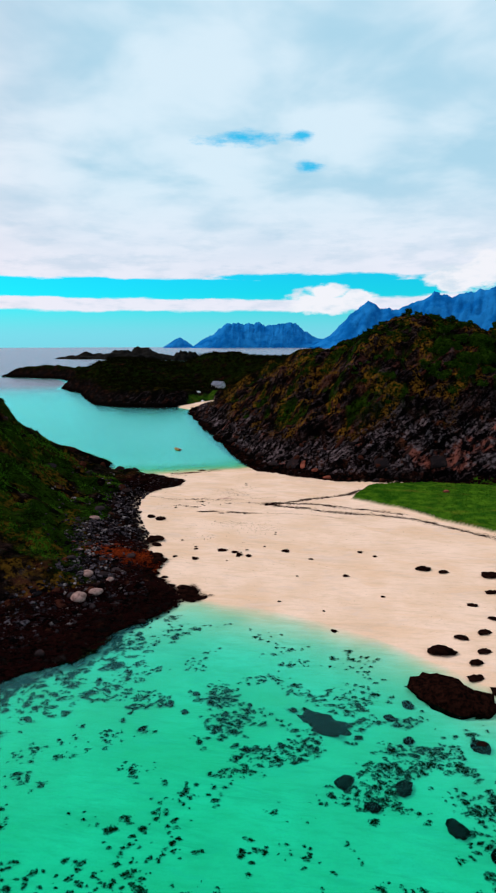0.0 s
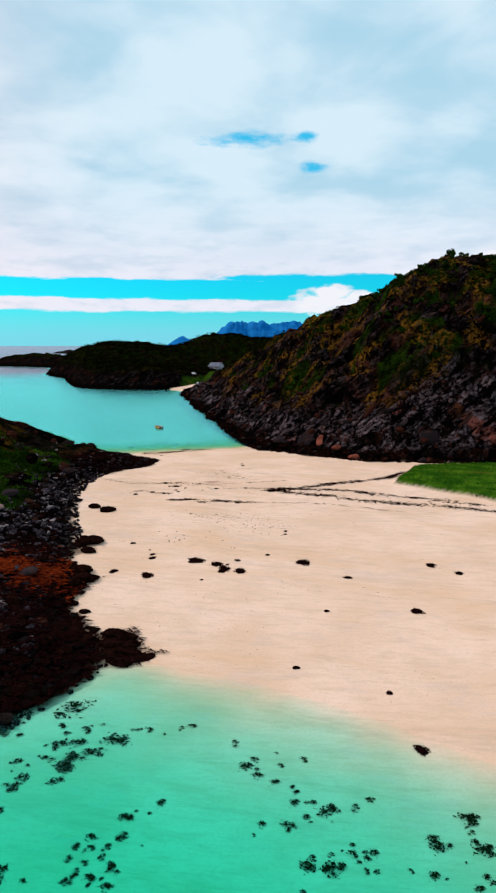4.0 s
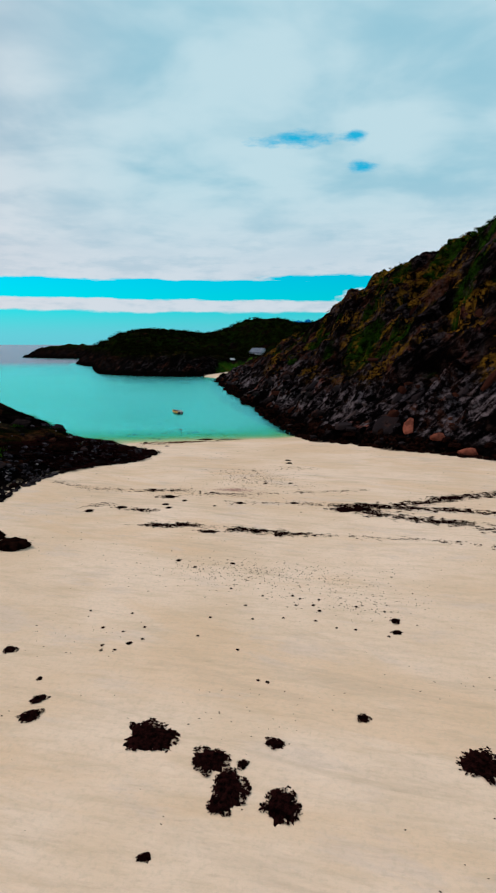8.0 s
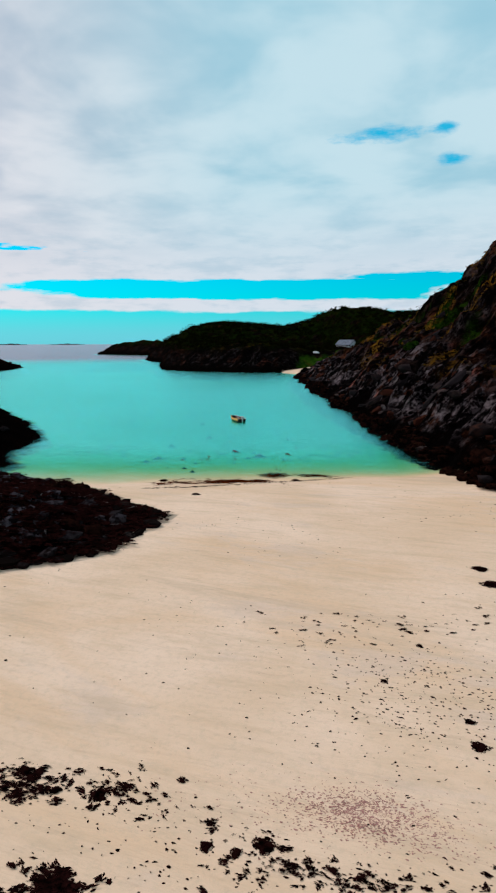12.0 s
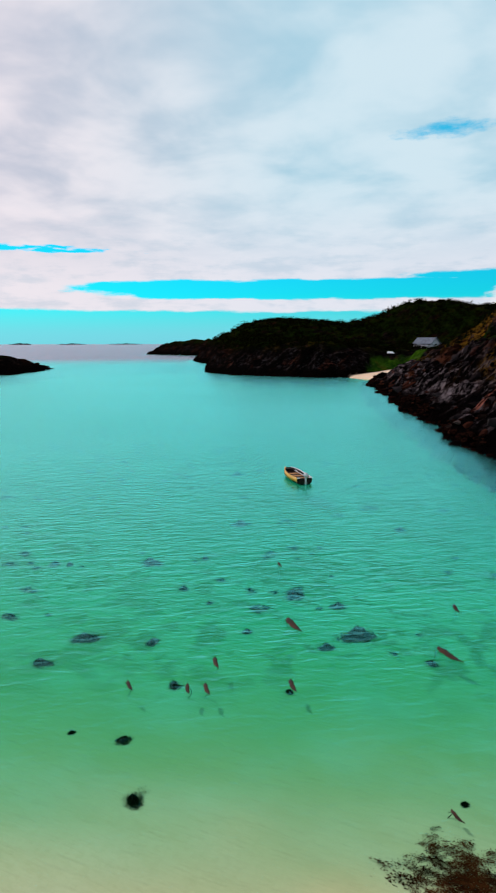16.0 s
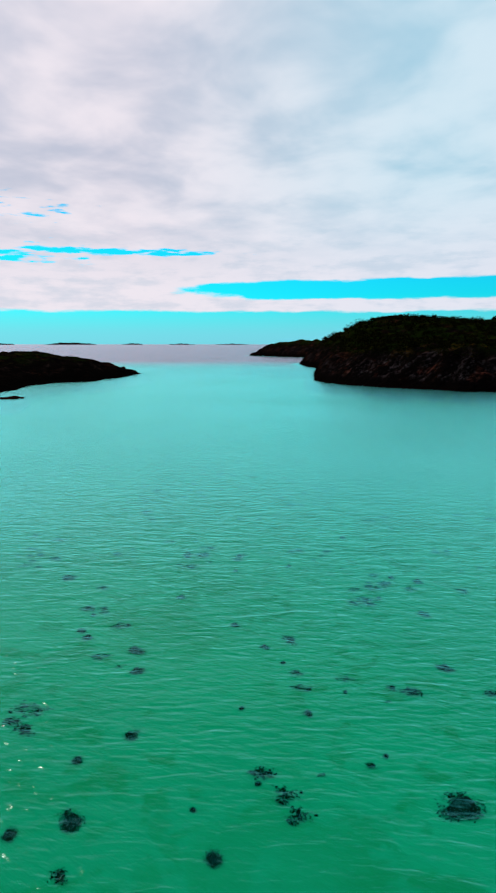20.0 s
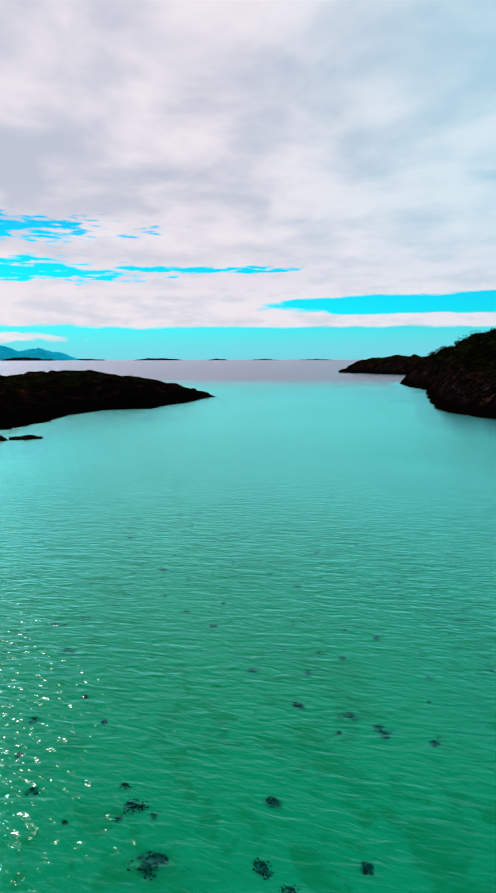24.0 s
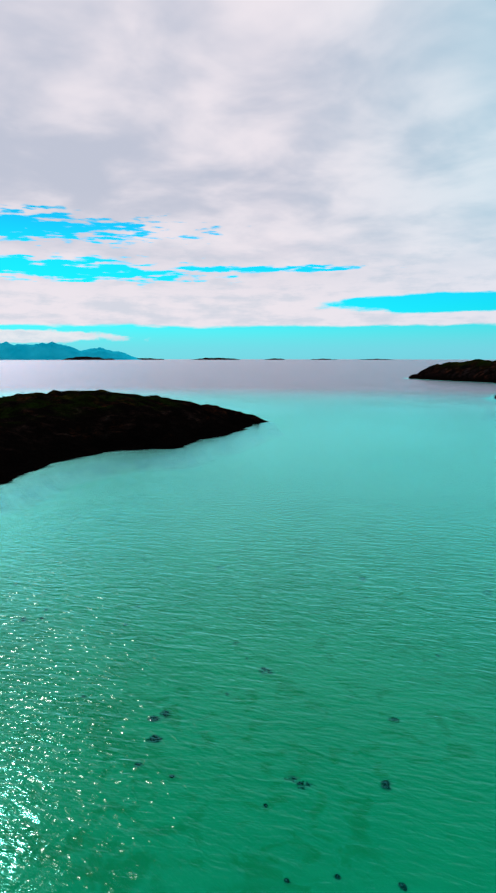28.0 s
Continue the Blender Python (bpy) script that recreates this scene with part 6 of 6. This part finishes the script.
seabed([(-53.6, 211.3, 0.6), (-52.1, 205.7, 0.8), (-61.0, 210.4, 0.7), (-54.7, 205.6, 0.6), (-49.6, 210.0, 0.5), (-47.4, 208.8, 0.5), (-54.2, 218.5, 0.6), (-50.7, 218.4, 0.5), (-57.0, 216.8, 0.5), (-44.8, 219.8, 0.5), (-49.8, 225.3, 0.6), (-56.2, 207.5, 0.4), (-53.1, 216.1, 0.4), (-44.6, 216.6, 0.4)], "dark weed clump on the green seabed", "weed in the far bay", 1.35)
seabed([(-43.4, 198.2, 0.6), (-47.4, 197.4, 0.8), (-48.5, 201.1, 0.6), (-49.1, 199.3, 0.5), (-51.0, 204.5, 0.6), (-40.1, 210.9, 0.7), (-43.8, 205.2, 0.5), (-43.7, 201.2, 0.3), (-46.0, 204.3, 0.3), (-40.7, 204.3, 0.3), (-46.1, 208.0, 0.3), (-43.1, 207.2, 0.3), (-43.3, 219.9, 0.7), (-48.5, 196.2, 0.5), (-38.2, 203.2, 1.3), (-44.8, 199.4, 0.3)], "dark weed clump on the green seabed", "weed in the far bay", 1.35)
seabed([(-25.9, 161.9, 0.6), (-27.4, 164.0, 0.5), (-27.3, 167.1, 0.6), (-29.0, 163.8, 0.3), (-23.6, 168.0, 0.4), (-19.3, 171.5, 0.5), (-18.3, 164.4, 0.3), (-22.1, 172.9, 1.4), (-32.5, 166.9, 0.8), (-32.1, 169.0, 1.0), (-23.1, 171.5, 0.7)], "dark weed clump on the green seabed", "weed in the far bay", 1.35)
seabed([(-29.5, 169.7, 0.6), (-30.7, 175.1, 0.6), (-33.9, 177.8, 1.2), (-31.5, 179.5, 0.5), (-28.9, 173.9, 0.4), (-25.6, 176.1, 1.1), (-26.4, 171.8, 0.5), (-23.4, 175.5, 0.8), (-38.0, 176.3, 0.5), (-32.0, 186.7, 1.1), (-21.8, 189.2, 0.9), (-26.0, 183.7, 0.4), (-24.4, 179.2, 0.3)], "dark weed clump on the sandy seabed near the boat", "weed in the far bay", 1.4)


def bottom(name, p, lo, hi, label, high=0.3):
    s = rng.uniform(lo, hi, len(p)) * np.where(rng.rand(len(p)) < 0.15, 1.6, 1)
    rows = np.stack([p[:, 0], p[:, 1], zland(*p.T) - 0.01, s * rng.uniform(0.9, 1.6, len(s)), s, s * high + 0.04, rng.uniform(-0.6, 0.6, len(s)), 0 * s], -1)
    rows[:, 3:5] *= 0.95
    return scatter(name, SMUDGE, rows, KELP, label, "seaweed", rng)


def near_bed(x, y, r):
    patch = step(fbm(x / 7 + 20, y / 4.5, 3), -0.15, 0.55)
    focus = np.exp(-(((x + 5) / 11) ** 2 + ((y - 44) / 7) ** 2)) + np.exp(-(((x - 14) / 10) ** 2 + ((y - 37) / 8) ** 2)) + 0.22
    return (zland(x, y) < -0.25) & (land(x, y)[1] < 0.2) & (r < patch * focus) & (inside(x, y, WEST) < -1)


bottom("seabed_weed_patches", sample(rng, 3600, -34, 36, 2, 64, near_bed), 0.2, 0.8, "scattered dark weed tufts under clear shallow water")
bottom("seabed_weed_patches", sample(rng, 700, -50, -6, 30, 70, lambda x, y, r: (lambda d: (d < 0.3) & (d > -9) & (r < np.exp(d / 3) * (1 - 0.97 * step(y, 57, 65))))(inside(x, y, WEST))), 0.4, 1.3, "dark weed under water along the western rocks")
bottom("seabed_weed_patches", sample(rng, 300, -75, -10, 166, 240, lambda x, y, r: (zland(x, y) < -0.6) & (land(x, y)[1] < 0.2) & (r < step(fbm(x / 6, y / 6, 3), -0.1, 0.6))), 0.3, 1.0, "dark weed tufts on the seabed of the far bay")
bottom("seabed_weed_patches", sample(rng, 260, -150, -55, 225, 330, lambda x, y, r: (zland(x, y) < -1) & (land(x, y)[1] < 0.2) & (r < step(fbm(x / 8, y / 8, 3), -0.1, 0.6))), 0.25, 0.7, "small dark weed tufts on deep green seabed")


def kelp_plant(x, y, s, turn):
    """A kelp stem whose blade reaches the surface."""
    k = new("kelp_plant")
    z = float(zland(x, y)[0])
    k.matrix_world = pose(x, y, z, 0, 0, turn)
    top = -z + 0.03
    bm = bmesh.new()
    ring = []
    for i in range(7):
        t = i / 6
        c = Vector((0.35 * s * t * t, 0.12 * math.sin(t * 4), top * t))
        ring.append([bm.verts.new(c + Vector((math.cos(a), math.sin(a), 0)) * 0.012 * (1.2 - 0.5 * t)) for a in (0, 2.1, 4.2)])
    for a, b in zip(ring, ring[1:]):
        for j in range(3):
            bm.faces.new((a[j], a[(j + 1) % 3], b[(j + 1) % 3], b[j]))
    part("stem", bm, AMBER, k)
    for j, (a, curl, reach, wide) in enumerate([(-0.1, 0.25, 1.35, 0.17), (0.5, -0.5, 0.6, 0.09)]):
        bm = bmesh.new()
        vs = []
        for i in range(13):
            t = i / 12
            w = wide * s * math.sin(math.pi * min(t + 0.07, 0.97)) ** 0.7 * (1 + 0.16 * math.sin(11 * t + 2 * j) + 0.10 * math.sin(29 * t))
            b = a + curl * t
            p = Vector((0.35 * s + math.cos(b) * s * reach * t, math.sin(b) * s * reach * t, top + 0.02 + 0.015 * math.sin(7 * t + j) - 0.10 * t * t * (0.5 + j)))
            q = Vector((-math.sin(b), math.cos(b), 0.15 * math.sin(5 * t + j))) * w
            vs.append([bm.verts.new(p + q * e + Vector((0, 0, 0.03 * (1 - e * e)))) for e in (-1, -0.4, 0.4, 1)])
        for p, q in zip(vs, vs[1:]):
            for i in range(3):
                bm.faces.new((p[i], p[i + 1], q[i + 1], q[i]))
        part("blade", bm, AMBER, k)
    tagged(k, "amber kelp reaching up to the sea surface", "seaweed", "kelp by the far beach")


for x, y, s in [(-26.4, 168.4, 0.5), (-28.5, 166.1, 0.4), (-26.6, 166.6, 0.4), (-26.1, 166.8, 0.45), (-24.9, 172.1, 0.6), (-23.6, 167.9, 0.5), (-19.3, 171.6, 0.6), (-18.6, 175.4, 0.5), (-18.7, 163.8, 0.3), (-26.8, 177.6, 0.35)]:
    kelp_plant(x, y, s * (1.35 if s > 0.55 else 0.95), rng.uniform(-80, -45))

# ------------------------------------------------------------------ plants
def trunk_bmesh(rng):
    bm = bmesh.new()
    for k in range(4):
        a, l = rng.uniform(0, 6.28), rng.uniform(0.35, 0.6)
        tip = Vector((math.cos(a) * 0.25, math.sin(a) * 0.25, l)) if k else Vector((0.02, 0.02, 0.55))
        lo = [bm.verts.new((0.035 * math.cos(q), 0.035 * math.sin(q), -0.1)) for q in (0, 1.57, 3.14, 4.71)]
        hi = [bm.verts.new(tip + Vector((0.012 * math.cos(q), 0.012 * math.sin(q), 0))) for q in (0, 1.57, 3.14, 4.71)]
        for j in range(4):
            bm.faces.new((lo[j], lo[(j + 1) % 4], hi[(j + 1) % 4], hi[j]))
    return bm


BUSH_LABEL = "dark green leafy bush growing on the rocky hill"
bushes = []
for i in range(5):
    b = new("bush")
    part("trunk", trunk_bmesh(rng), BARK, b)
    c = new("crown", raw_mesh("crown", *leaf_shape(300 + i, 950, 8, 0.070, 0.8), LEAF))
    c.parent = b
    tagged(b, BUSH_LABEL, "bush", "bushes on the hills")
    bushes.append(b)
spots = [(52.5, 169, 4.2), (63.4, 166, 4.8), (55.3, 155, 3.6), (46.7, 165, 3.2), (62.7, 157, 4.4), (59.2, 149.5, 3.2), (66, 160, 4.6), (70, 166, 5.5), (60, 171, 5.0), (66, 173, 5.5), (75, 172, 6.0), (56, 176, 4.0), (64, 180, 4.5), (74, 180, 5.0), (39.8, 178, 2.8), (27.7, 182, 2.4), (58, 162, 3.4), (68, 152, 3.6), (73, 160, 4.4), (29.2, 162.5, 2.4), (28.9, 153, 2.2), (34.1, 153, 2.6), (-5.7, 205, 2.4), (51, 203, 3.2), (28.4, 211, 2.6), (22.5, 225, 2.0), (33, 207, 1.8), (53.5, 200, 2.6), (46, 203, 1.8)]
spots += [(x, y, rng.uniform(2.4, 4.8)) for x, y in sample(rng, 46, 47, 70, 152, 178, lambda x, y, r: r < np.exp(-(((x - 60) / 8) ** 2 + ((y - 165) / 8) ** 2)))]
spots += [(x, y, rng.uniform(1.1, 2.0)) for x, y in sample(rng, 40, 20, 42, 164, 205, lambda x, y, r: r < step(fbm(x / 8 + 5, y / 8, 3), 0.0, 0.5))]
pts = sample(rng, 150, 8, 120, 140, 235, lambda x, y, r: (lambda l, d: (l[2] > 0.5) & (d > 12) & (l[0] > 12) & (r < 0.15 + 0.85 * step(x, 40, 60) + 0.25 * step(l[0], 28, 40)))(land(x, y), inside(x, y, HILL)))
spots += [(x, y, rng.uniform(1.4, 3.4)) for x, y in pts]
pts = sample(rng, 85, -80, -34, 74, 168, lambda x, y, r: (land(x, y)[2] > 0.5) & (r < step(x, -30, -60) + step(y, 110, 125)))
spots += [(x, y, rng.uniform(0.9, 2.2)) for x, y in pts]
zs = zland([p[0] for p in spots], [p[1] for p in spots])
for i, ((x, y, s), z) in enumerate(zip(spots, zs)):
    m = pose(x, y, float(z) - 0.12 * s, 0, 0, rng.uniform(0, 360)) @ Matrix.Diagonal((s, s, s * rng.uniform(0.75, 1.1) * (0.55 if y > 340 else 1), 1))
    if i < 5:
        bushes[i].matrix_world = m
    else:
        b = copy_thing(bushes[i % 5], Matrix())
        b.matrix_basis = m
        if y > 340:
            tagged(b, "dark bush among scrub on the far headland")
        elif x < 0:
            tagged(b, "low green bush on the western slope")

SPRIG = [leaf_shape(400 + i, 26, 3, 0.17, 0.6) for i in range(6)]
THICKET = [leaf_shape(450 + i, 70, 5, 0.085, 0.55) for i in range(8)]
BLADES = [blade_shape(500 + i) for i in range(6)]


def cover(name, p, lo, hi, mat, shapes, label, category, tall=0.7):
    s = rng.uniform(lo, hi, len(p))
    rows = np.stack([p[:, 0], p[:, 1], zland(*p.T) - 0.06 * s, s, s, s * rng.uniform(tall * 0.7, tall * 1.2, len(s)), rng.uniform(0, 6.28, len(s)), 0 * s], -1)
    return scatter(name, shapes, rows, mat, label, category, rng)


cover("heather", sample(rng, 8500, -40, 125, 136, 320, lambda x, y, r: (lambda l, d: (d > 6) & (r < l[2]))(land(x, y), inside(x, y, HILL))), 0.6, 1.7, HEATHER, SPRIG, "dark heather and low scrub over the rocky hill", "scrub")
cover("moor_grass", sample(rng, 5200, -40, 100, 136, 320, lambda x, y, r: (lambda l, d: (d > 6) & (d < 60) & (r < l[4] * (1 - 0.5 * l[2])))(land(x, y), inside(x, y, HILL))), 0.4, 1.2, OCHRE, SPRIG, "ochre moor grass in patches on the hillside", "grass", 0.4)
cover("headland_scrub", sample(rng, 5200, -200, 60, 330, 560, lambda x, y, r: (lambda l, d: (d > 7) & (l[3] < 0.1) & (r < 0.2 + l[2]))(land(x, y), inside(x, y, HILL))), 1.6, 5.2, HEATHER, THICKET, "dark low scrub over the far headland", "scrub")
cover("shore_scrub", sample(rng, 3800, -95, -28, 68, 150, lambda x, y, r: (land(x, y)[2] > r)), 0.35, 1.0, LEAF, SPRIG, "green scrub and grass on the western slope", "scrub", 0.6)
cover("islet_scrub", sample(rng, 500, -215, -155, 268, 360, lambda x, y, r: (land(x, y)[2] > r)), 0.4, 1.0, HEATHER, SPRIG, "short heather on top of the islet", "scrub", 0.4)
cover("meadow_grass", sample(rng, 9000, 19, 80, 78, 142, lambda x, y, r: (land(x, y)[3] > 0.5)), 0.25, 0.55, GRASS, BLADES, "thick green grass of the meadow behind the beach", "grass", 0.8)
cover("shore_grass", sample(rng, 2600, -62, -29, 72, 150, lambda x, y, r: (lambda l: (l[2] > 0.3) & (r < step(fbm(x / 8 + 9, y / 8, 3), 0.0, 0.5)))(land(x, y))), 0.35, 0.8, GRASS, BLADES, "green grass between rocks on the western shore", "grass", 0.8)
